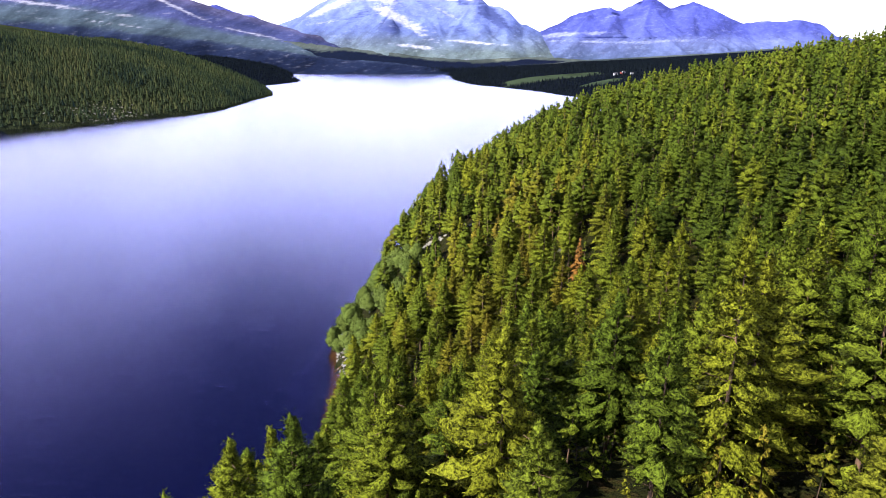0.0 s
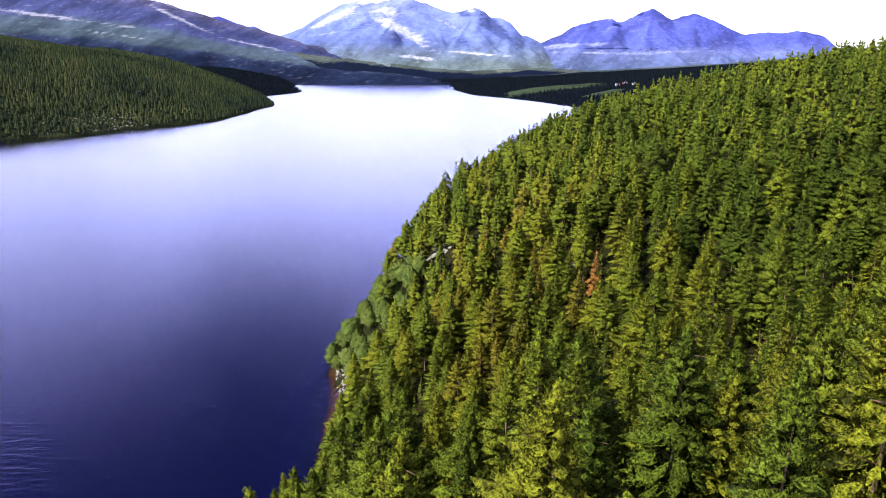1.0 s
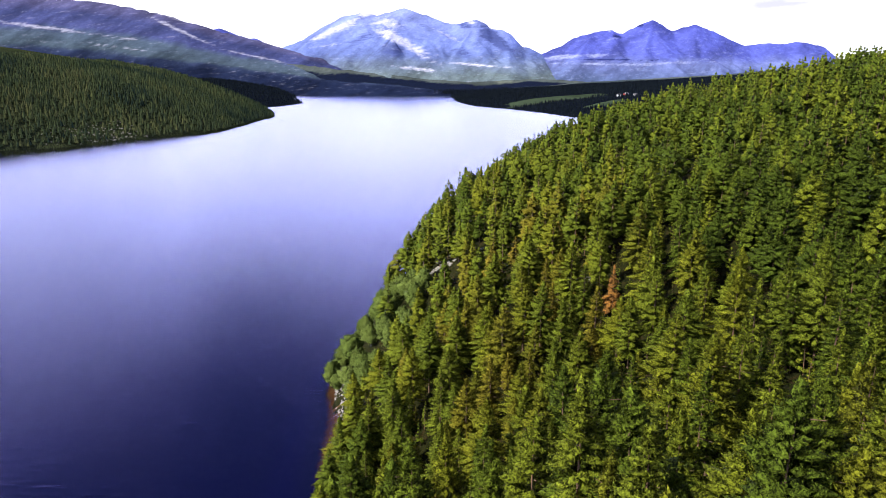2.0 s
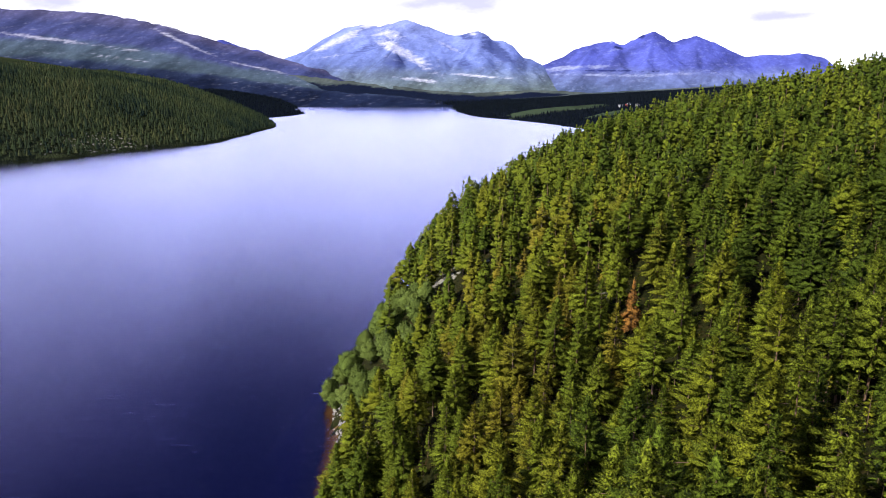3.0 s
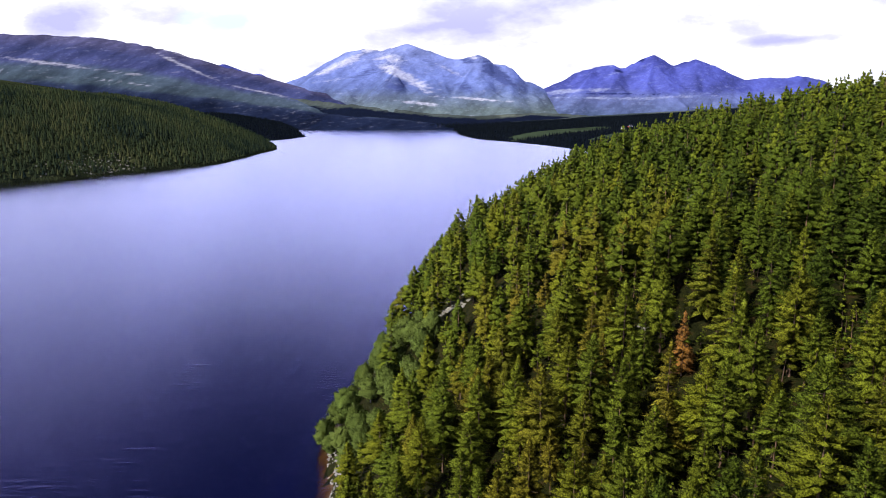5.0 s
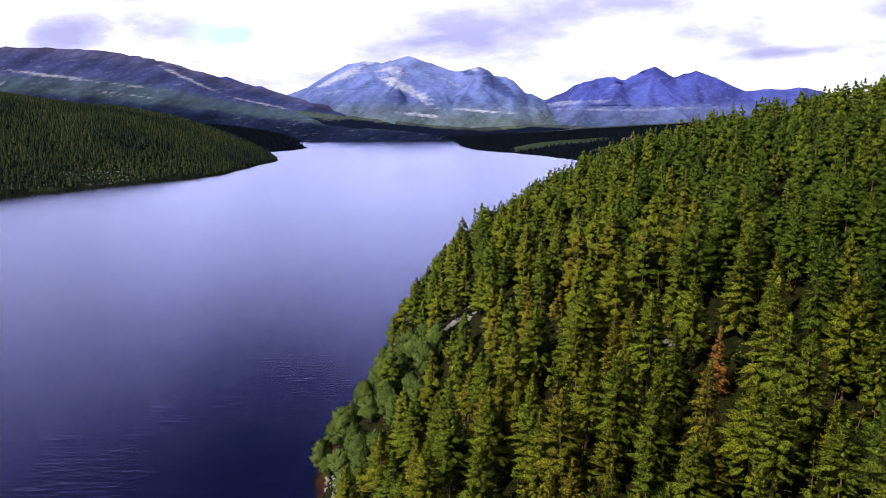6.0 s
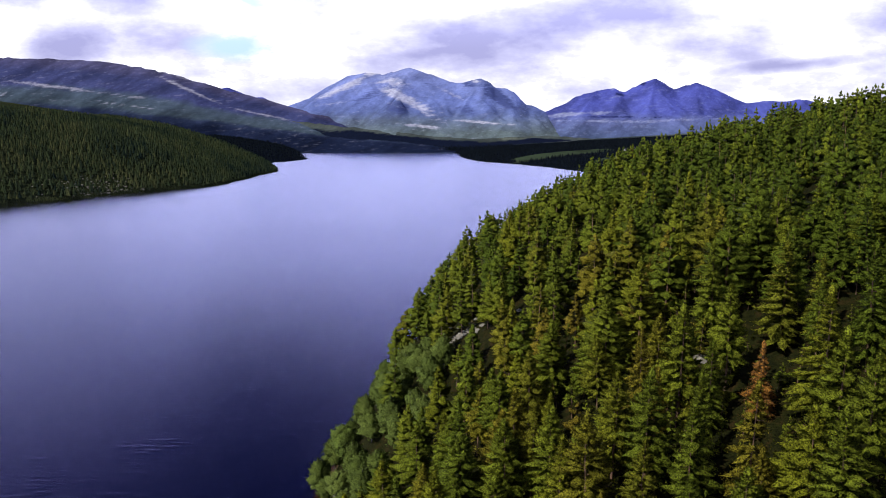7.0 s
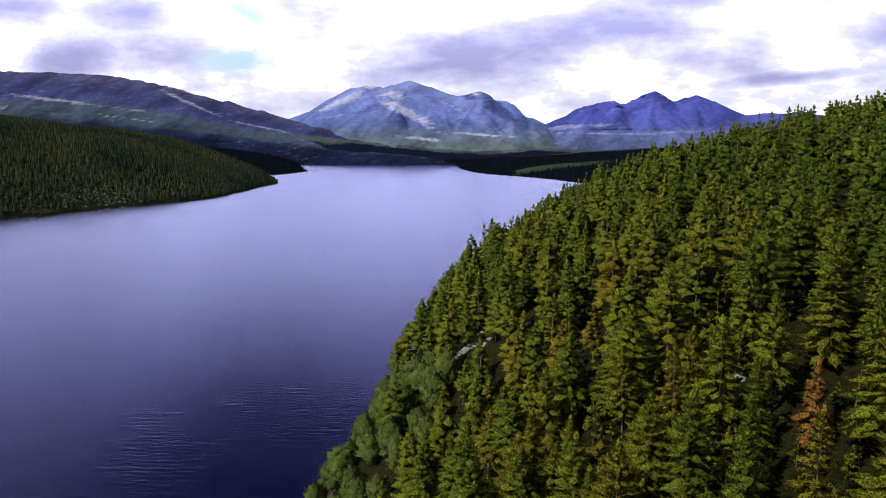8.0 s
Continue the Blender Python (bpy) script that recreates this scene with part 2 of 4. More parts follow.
def plain_material(name, col, var=0.2, rough=0.8, scale=1.5, shine=0.15):
    m, k = material(name)
    n = k.noise(position(k), scale, 5.0, 0.6)
    c = k.mix(1.0, (*col, 1), k.ramp(n, [(0.3, grey(1 - var)), (0.7, grey(1 + var))]), "MULTIPLY")
    p = k.add("ShaderNodeBsdfPrincipled", {"Base Color": c, "Roughness": rough, "Specular IOR Level": shine, "Normal": bumped(k, n, 0.5, 0.05)})
    finish(k, p.outputs[0])
    return m


FLOOR, BED, WATER = floor_material(), bed_material(), water_material()
# The far woodland ground is coloured near black for the cloud shadow on it.
LAND = land_material("shaded_woodland", (0.0024, 0.0036, 0.0064), (0.0038, 0.0054, 0.0085), (0.008, 0.0105, 0.0122))
HEADLAND = land_material("headland_heath", (0.01078, 0.01463, 0.0077), (0.02002, 0.02387, 0.01001), (0.03542, 0.03773, 0.01694))
HEATH = land_material("valley_heath", (0.0231, 0.03234, 0.0385), (0.05005, 0.06006, 0.0539), (0.0924, 0.1001, 0.0924))
# Blue haze of the distance is mixed into the rock colours of the fells.
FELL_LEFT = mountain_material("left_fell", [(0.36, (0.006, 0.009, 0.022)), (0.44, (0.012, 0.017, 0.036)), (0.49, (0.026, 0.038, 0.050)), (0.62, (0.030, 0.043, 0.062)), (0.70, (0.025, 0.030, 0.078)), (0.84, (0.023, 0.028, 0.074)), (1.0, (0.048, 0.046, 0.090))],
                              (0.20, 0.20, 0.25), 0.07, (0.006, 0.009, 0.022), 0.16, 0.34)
# The high fell's woods colour is a deep blue for painted shade.
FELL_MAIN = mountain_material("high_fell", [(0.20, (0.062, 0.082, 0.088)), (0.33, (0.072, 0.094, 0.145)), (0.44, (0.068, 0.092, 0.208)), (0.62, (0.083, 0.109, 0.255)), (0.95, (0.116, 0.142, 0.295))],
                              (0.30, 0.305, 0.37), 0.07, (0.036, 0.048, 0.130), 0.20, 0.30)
FELL_RIGHT = mountain_material("hazy_fell", [(0.12, (0.040, 0.058, 0.110)), (0.34, (0.066, 0.082, 0.185)), (0.46, (0.044, 0.054, 0.200)), (0.9, (0.040, 0.048, 0.200))],
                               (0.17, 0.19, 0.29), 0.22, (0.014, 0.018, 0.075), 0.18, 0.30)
TERRACE = mountain_material("valley_terrace", [(0.3, (0.020, 0.027, 0.030)), (0.6, (0.028, 0.036, 0.036)), (1.0, (0.036, 0.044, 0.041))],
                            (0.080, 0.090, 0.070), 0.10, (0.004, 0.006, 0.014), 0.25, 0.30)
STONE = plain_material("shore_stone", (0.17, 0.155, 0.145), 0.45, 0.85, 1.2)
LEDGE = plain_material("pale_ledge", (0.165, 0.155, 0.13), 0.5, 0.85, 1.0)
GRASS = plain_material("meadow_grass", (0.020, 0.029, 0.017), 0.35, 0.9, 0.012, 0.0)
HOUSE_WHITE = plain_material("white_boards", (0.4235, 0.4235, 0.4235), 0.05)
HOUSE_RED = plain_material("red_boards", (0.26, 0.05, 0.035), 0.1)
ROOF = plain_material("slate_roof", (0.07, 0.07, 0.08), 0.2)
WINDOW = plain_material("dark_window", (0.02, 0.025, 0.03), 0.1, 0.15)


# ---- numpy helpers ----
def lattice(ix, iy, seed):
    h = (ix * 374761393 + iy * 668265263 + seed * 1442695041) & 0xFFFFFFFF
    h = ((h ^ (h >> 13)) * 1274126177) & 0xFFFFFFFF
    return ((h ^ (h >> 16)) & 0xFFFF) / 65535.0


def value_noise(x, y, seed):
    x0, y0 = np.floor(x), np.floor(y)
    fx, fy = x - x0, y - y0
    fx, fy = fx * fx * (3 - 2 * fx), fy * fy * (3 - 2 * fy)
    ix, iy = x0.astype(np.int64), y0.astype(np.int64)
    a, b = lattice(ix, iy, seed), lattice(ix + 1, iy, seed)
    c, d = lattice(ix, iy + 1, seed), lattice(ix + 1, iy + 1, seed)
    return (a + (b - a) * fx) * (1 - fy) + (c + (d - c) * fx) * fy


def fbm(x, y, size, octaves=4, seed=0, ridged=False):
    """Noise about 0, within -1 and 1, whose largest waves are `size` metres."""
    x, y = np.asarray(x, float), np.asarray(y, float)
    out, amp, total = 0.0, 1.0, 0.0
    for o in range(octaves):
        n = value_noise(x / size * 2 ** o + 17.3 * o, y / size * 2 ** o - 9.1 * o, seed + o) * 2 - 1
        out = out + amp * ((1 - 2 * np.abs(n)) if ridged else n)
        total += amp
        amp *= 0.5
    return out / total


def smooth(a, b, v):
    t = np.clip((v - a) / (b - a), 0, 1)
    return t * t * (3 - 2 * t)


def array_mesh(name, verts, tris, mats, mat_index=None, tint=None, smooth_faces=False, normals=None):
    """A triangle mesh from arrays."""
    me = bpy.data.meshes.new(name)
    nv, nt = len(verts), len(tris)
    me.vertices.add(nv)
    me.vertices.foreach_set("co", np.ascontiguousarray(verts, dtype=np.float32).ravel())
    me.loops.add(nt * 3)
    me.loops.foreach_set("vertex_index", np.ascontiguousarray(tris, dtype=np.int32).ravel())
    me.polygons.add(nt)
    me.polygons.foreach_set("loop_start", np.arange(0, nt * 3, 3, dtype=np.int32))
    if mat_index is not None:
        me.polygons.foreach_set("material_index", np.ascontiguousarray(mat_index, dtype=np.int32))
    me.polygons.foreach_set("use_smooth", np.full(nt, smooth_faces, dtype=bool))
    if tint is not None:
        att = me.attributes.new("tint", "FLOAT", "POINT")
        att.data.foreach_set("value", np.ascontiguousarray(tint, dtype=np.float32))
    for m in mats:
        me.materials.append(m)
    me.update(calc_edges=True)
    if normals is not None:
        me.polygons.foreach_set("use_smooth", np.full(nt, True, dtype=bool))
        me.normals_split_custom_set_from_vertices(np.ascontiguousarray(normals, dtype=np.float32))
    return me


def grid_arrays(xs, ys, fn):
    gx, gy = np.meshgrid(xs, ys)
    gz = fn(gx, gy)
    verts = np.stack([gx.ravel(), gy.ravel(), gz.ravel()], 1)
    w = len(xs)
    i = (np.arange(len(ys) - 1)[:, None] * w + np.arange(w - 1)[None, :]).ravel()
    tris = np.concatenate([np.stack([i, i + 1, i + w + 1], 1), np.stack([i, i + w + 1, i + w], 1)])
    return verts, tris


# ---- the lie of the land ----
SHORE_EAST = [(-400, -60), (0, -58), (70, -58), (100, -50), (120, -40), (140, -34), (165, -32), (200, -35), (230, -41), (262, -36), (330, -26), (420, -6), (520, 42), (640, 118), (800, 235), (1000, 310), (1300, 345),
              (1626, 320), (1982, 234), (2186, 153), (2303, 87), (2592, 36), (2901, 4), (3100, 12), (3400, -8), (3600, -24)]
SHORE_WEST = [(-400, -1000), (500, -850), (800, -700), (922, -601), (982, -523), (1159, -475), (1222, -431), (1290, -423), (1447, -424), (1745, -445),
              (1790, -485), (2150, -600), (2400, -549), (2580, -548), (2640, -640), (3118, -694), (3450, -777)]
SHORE_FAR = 3545.0


def shore_east(y):
    a, b = zip(*SHORE_EAST)
    return np.interp(y, a, b) + 2.0 * fbm(y, y * 0 + 5, 26, 3, 11) * smooth(60, 130, y) + 9 * fbm(y, y * 0, 160, 3, 12) * smooth(900, 1500, y)


def shore_west(y):
    a, b = zip(*SHORE_WEST)
    return np.interp(y, a, b) + 7 * fbm(y, y * 0 + 3, 130, 4, 21)


def rise(d, tall, run, slope):
    """Height d metres inland: tall over about run metres, then a steady slope; below the water off the bank."""
    s = np.maximum(d, 0)
    return np.where(d > 0, tall * (1 - np.exp(-s / run)) + slope * s, np.maximum(d * 1.3, -14))


def height(x, y):
    x, y = np.asarray(x, float), np.asarray(y, float)
    de, dw, df = x - shore_east(y), shore_west(y) - x, y - SHORE_FAR
    s = np.maximum(de, 0)
    rise_in = 1 - np.exp(-s / 44.0)
    tall = 60.8 + 7.0 * np.clip((y - 180) / 100, -1.6, 1.4) - 26 * smooth(330, 620, y)
    hill = rise_in * tall + 0.10 * np.minimum(s, 260) + 0.058 * np.clip(s - 105, 0, 140) + 30.3 * np.exp(-((y - 30) / 37.7) ** 2) * (1 - np.exp(-s / 15))
    hill = hill - 6 * np.exp(-((x - 8) / 24) ** 2 - ((y - 128) / 28) ** 2) + 5 * np.exp(-((x - 48) / 30) ** 2 - ((y - 180) / 35) ** 2)
    hill = hill + 1.5 * np.exp(-((x + 18) / 24) ** 2 - ((y - 84) / 24) ** 2) * smooth(0, 20, s)
    hill = hill + (2.6 * fbm(x, y, 30, 4, 31) + 1.2 * fbm(x, y, 9, 2, 32)) * smooth(0, 12, s)
    hill = hill + 6.0 * np.exp(-((x + 3) / 16) ** 2 - ((y - 326) / 34) ** 2) * smooth(0, 10, s)
    bank = 18 * (1 - np.exp(-s / 120)) + 0.060 * s + 8 * fbm(x, y, 300, 4, 33) * smooth(0, 150, s)
    k = smooth(520, 1000, y)
    shelf = 0.52 - 0.22 * np.exp(-((y - 190) / 45) ** 2)
    east = np.where(de > 0, hill * (1 - k) + bank * k, np.maximum(de * shelf - 0.03 * de ** 2, -14))
    kw = smooth(1800, 2150, y)
    west = rise(dw, 82, 160, 0.13) * (1 - kw) + rise(dw, 36, 110, 0.10) * kw
    west = west + 9 * fbm(x, y, 220, 4, 41) * smooth(0, 120, dw)
    far = rise(df, 14, 60, 0.075) + 10 * fbm(x, y, 300, 4, 51) * smooth(0, 200, df)
    return np.maximum(np.maximum(east, west), far)


def steps(*runs):
    """Grid lines: runs of (start, end, step)."""
    out = np.concatenate([np.arange(a, b, s) for a, b, s in runs])
    return out


GX = steps((-3000, -900, 75), (-900, -400, 14), (-400, -70, 22), (-70, 230, 3.5), (230, 700, 16), (700, 3001, 75))
GY = steps((-300, -20, 28), (-20, 380, 3.5), (380, 900, 12), (900, 2000, 18), (2000, 3600, 26), (3600, 4990, 70))
gv, gt = grid_arrays(GX, GY, height)
mid = gv[gt].mean(1)
top = gv[gt][:, :, 2].max(1)
wet = (top < 0.0) | ((mid[:, 1] < 700) & (mid[:, 0] > -200))
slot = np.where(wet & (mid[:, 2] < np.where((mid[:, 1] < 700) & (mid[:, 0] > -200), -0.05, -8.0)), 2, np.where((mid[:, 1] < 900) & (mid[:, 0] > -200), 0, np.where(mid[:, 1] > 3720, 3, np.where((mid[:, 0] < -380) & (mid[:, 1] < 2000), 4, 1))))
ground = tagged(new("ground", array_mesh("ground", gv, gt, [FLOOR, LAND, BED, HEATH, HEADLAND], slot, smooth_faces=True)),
                "wooded valley ground of moss, heath and pale stone round a lake", "ground", kind="structure")

wx, wy = steps((-3500, 3501, 500)), steps((-300, 3801, 400))
wv, wt = grid_arrays(wx, wy, lambda x, y: x * 0)
water = tagged(new("water", array_mesh("water", wv, wt, [WATER])), "rippled deep blue lake reflecting a cloudy sky", "lake", kind="structure")


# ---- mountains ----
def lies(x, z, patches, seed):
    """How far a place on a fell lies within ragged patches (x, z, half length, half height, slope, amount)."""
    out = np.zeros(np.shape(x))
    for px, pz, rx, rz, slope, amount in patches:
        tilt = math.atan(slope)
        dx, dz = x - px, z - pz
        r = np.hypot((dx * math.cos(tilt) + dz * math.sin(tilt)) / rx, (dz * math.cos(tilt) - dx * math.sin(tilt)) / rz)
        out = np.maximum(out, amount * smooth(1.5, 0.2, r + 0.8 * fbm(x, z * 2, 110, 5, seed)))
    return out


def mountain(name, label, ridge, y0, depth_front, depth_back, mat, x0, x1, rough, seed, spurs=(), step=16.0, bare=(), dark=(), ratio=False, woods=None, ribs=()):
    """A range along x: crest heights by x, falling to the front and back, gullied, with spurs (x, y, height, radius).
    bare, dark: pale ground with sunlit slopes painted in, dark ground with shaded faces painted in; ribs: side ridges
    from a place to a lower one, with their steepness; ratio: bands by share of the crest's height; woods: how far from
    the crest woods begin."""
    rx, rz = np.array(ridge, float).T
    turn = 0.0212 * y0
    rx, x0, x1 = rx + turn, x0 + turn, x1 + turn

    def crest_at(x):
        return (np.interp(x, rx, rz) + np.interp(x - 7, rx, rz) + np.interp(x + 7, rx, rz)) / 3

    def fall_at(x, y):
        d = y - (y0 + 60 * fbm(x, y * 0, 500, 3, seed + 7))
        return np.where(d < 0, -d / depth_front, d / depth_back)

    def z(x, y):
        crest, fall, base = crest_at(x), fall_at(x, y), -20.0
        shape = np.clip(1 - fall, 0, 1) ** 1.25
        gul = fbm(x + 0.5 * y, y * 0.6, 300, 6, seed, ridged=True) * smooth(0.0, 0.35, fall) * smooth(1.0, 0.6, fall)
        h = base + (crest - base) * shape + rough * gul * (crest - base) + 3.0 * fbm(x, y, 40, 3, seed + 3)
        for sx, sy, sh, sr in spurs:
            dd = np.hypot((x - turn - sx) / sr, (y - sy) / (sr * 1.3))
            dome = base + (sh - base) * np.exp(-1.6 * dd ** 1.7) + 9 * fbm(x, y, 120, 4, seed + 5)
            h = 14 * np.logaddexp(h / 14, dome / 14)
        for ax, ay, az, bx, by, bz, steep in ribs:
            along = np.clip(((x - ax) * (bx - ax) + (y - ay) * (by - ay)) / ((bx - ax) ** 2 + (by - ay) ** 2), 0, 1.15)
            off = np.hypot(x - ax - along * (bx - ax), y - ay - along * (by - ay))
            rib = az + (bz - az) * along - steep * off - 8 + 16 * fbm(x, y, 160, 4, seed + 9)
            h = 9 * np.logaddexp(h / 9, rib / 9)
        edge = smooth(1.0, 0.93, fall)
        return h * edge + -10 * (1 - edge)

    v, t = grid_arrays(np.arange(x0, x1 + 1, step), np.arange(y0 - depth_front, y0 + depth_back + 1, step * 1.2), z)
    me = array_mesh(name, v, t, [mat], smooth_faces=True)
    # The dark patches hold painted shade on the high fell, woods elsewhere.
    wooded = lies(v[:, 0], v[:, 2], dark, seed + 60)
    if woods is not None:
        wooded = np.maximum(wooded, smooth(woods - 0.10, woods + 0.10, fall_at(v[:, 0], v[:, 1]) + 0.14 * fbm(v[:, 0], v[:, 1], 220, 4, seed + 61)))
    for key, value in (("band", v[:, 2] / (np.maximum(crest_at(v[:, 0]), 40) if ratio else 500.0)), ("bare", lies(v[:, 0], v[:, 2], bare, seed + 50)), ("wood_shade", wooded)):
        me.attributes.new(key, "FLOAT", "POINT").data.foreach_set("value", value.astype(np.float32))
    return tagged(new(name, me), label, "mountain", "mountains round the lake", "structure")


LEFT_RIDGE = [(-3400, 520), (-2720, 535), (-2230, 518), (-1935, 477), (-1740, 436), (-1577, 389), (-1414, 342), (-1250, 303), (-1086, 259), (-889, 205), (-692, 160), (-427, 118), (-150, 60), (100, 0)]
FAR_RIDGE = [(-2100, 300), (-1764, 381), (-1665, 407), (-1533, 355), (-1417, 345), (-1265, 270), (-1150, 200)]
MAIN_RIDGE = [(-1420, 150), (-1273, 240), (-1180, 275), (-1050, 318), (-919, 394), (-808, 453), (-681, 484), (-566, 467), (-501, 484), (-394, 508), (-250, 464),
              (-107, 415), (-18, 429), (54, 443), (115, 416), (144, 388), (222, 381), (269, 361), (343, 278), (390, 274), (462, 240), (620, 150)]
RIGHT_RIDGE = [(300, 130), (475, 241), (617, 298), (670, 336), (794, 368), (917, 392), (973, 361), (1076, 413), (1170, 447), (1292, 382), (1423, 420),
               (1540, 382), (1753, 292), (1865, 306), (2006, 303), (2092, 320), (2272, 289), (2368, 220), (2600, 180), (2900, 160)]
TERRACE_RIDGE = [(-1400, 60), (-1250, 130), (-1100, 165), (-960, 160), (-820, 146), (-700, 132), (-580, 120), (-425, 108), (-219, 80), (49, 66), (338, 84), (501, 80), (818, 60), (1133, 42), (1600, 40)]
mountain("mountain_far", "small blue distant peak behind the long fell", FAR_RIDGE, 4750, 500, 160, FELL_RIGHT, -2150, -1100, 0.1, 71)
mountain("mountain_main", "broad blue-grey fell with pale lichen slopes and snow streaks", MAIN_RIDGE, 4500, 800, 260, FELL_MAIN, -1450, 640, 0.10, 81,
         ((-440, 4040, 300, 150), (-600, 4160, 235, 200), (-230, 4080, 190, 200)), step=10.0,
         # Lichen, scree and snow; the sunlit left slope is painted pale as well.
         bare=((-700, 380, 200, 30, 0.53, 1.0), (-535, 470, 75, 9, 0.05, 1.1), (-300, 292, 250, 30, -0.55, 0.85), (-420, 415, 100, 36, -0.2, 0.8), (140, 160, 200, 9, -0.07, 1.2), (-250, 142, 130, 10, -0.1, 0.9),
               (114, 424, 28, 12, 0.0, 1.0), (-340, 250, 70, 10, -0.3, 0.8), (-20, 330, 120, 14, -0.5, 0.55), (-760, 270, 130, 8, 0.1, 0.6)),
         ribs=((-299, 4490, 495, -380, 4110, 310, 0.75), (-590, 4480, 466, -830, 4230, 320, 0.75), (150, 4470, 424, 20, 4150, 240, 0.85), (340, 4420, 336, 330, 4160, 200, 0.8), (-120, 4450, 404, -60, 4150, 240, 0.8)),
         # A dark knoll, and shade painted on right faces and in hollows.
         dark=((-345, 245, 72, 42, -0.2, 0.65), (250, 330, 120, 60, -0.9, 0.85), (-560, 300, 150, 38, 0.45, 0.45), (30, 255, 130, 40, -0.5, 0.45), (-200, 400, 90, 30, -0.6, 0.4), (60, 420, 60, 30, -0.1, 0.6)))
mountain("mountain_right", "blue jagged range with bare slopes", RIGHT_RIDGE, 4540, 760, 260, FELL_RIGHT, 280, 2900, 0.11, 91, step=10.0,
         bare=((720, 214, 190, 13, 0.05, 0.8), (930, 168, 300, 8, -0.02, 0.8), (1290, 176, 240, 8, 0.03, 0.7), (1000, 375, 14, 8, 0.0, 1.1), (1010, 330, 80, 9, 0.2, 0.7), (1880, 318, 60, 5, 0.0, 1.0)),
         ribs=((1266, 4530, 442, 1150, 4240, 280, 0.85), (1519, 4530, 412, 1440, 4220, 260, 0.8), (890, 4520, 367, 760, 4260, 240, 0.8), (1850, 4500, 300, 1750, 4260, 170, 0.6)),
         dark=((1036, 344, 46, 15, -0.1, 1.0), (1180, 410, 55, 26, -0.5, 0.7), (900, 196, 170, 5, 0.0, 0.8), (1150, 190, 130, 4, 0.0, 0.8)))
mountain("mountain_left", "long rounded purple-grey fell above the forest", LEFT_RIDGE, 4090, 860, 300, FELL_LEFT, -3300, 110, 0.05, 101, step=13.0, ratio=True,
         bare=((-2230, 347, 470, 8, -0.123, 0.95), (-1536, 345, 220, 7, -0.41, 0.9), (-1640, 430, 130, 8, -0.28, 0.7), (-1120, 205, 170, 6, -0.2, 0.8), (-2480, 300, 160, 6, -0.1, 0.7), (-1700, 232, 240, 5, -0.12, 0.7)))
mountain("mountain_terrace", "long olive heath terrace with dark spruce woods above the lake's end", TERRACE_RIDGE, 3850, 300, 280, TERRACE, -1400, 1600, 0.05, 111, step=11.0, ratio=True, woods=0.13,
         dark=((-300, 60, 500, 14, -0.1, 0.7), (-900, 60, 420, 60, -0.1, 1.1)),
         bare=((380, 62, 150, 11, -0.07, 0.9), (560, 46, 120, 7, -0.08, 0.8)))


# ---- trees ----
def profile(u, form):
    """Crown width by height: 0 spruce, 1 pine, 2 broad leaf."""
    if form == 0:
        return (1 - u) ** 0.80 * (0.74 + 0.26 * np.minimum(u * 7, 1))
    if form == 1:
        return np.clip(1 - u ** 1.25, 0, 1) ** 0.82 * (0.55 + 0.45 * np.minimum(u * 4.0, 1))
    return np.sqrt(np.clip(1 - (2 * u - 0.85) ** 2 / 1.35, 0.02, 1))


def unit(v):
    return v / (np.linalg.norm(v, axis=1)[:, None] + 1e-9)


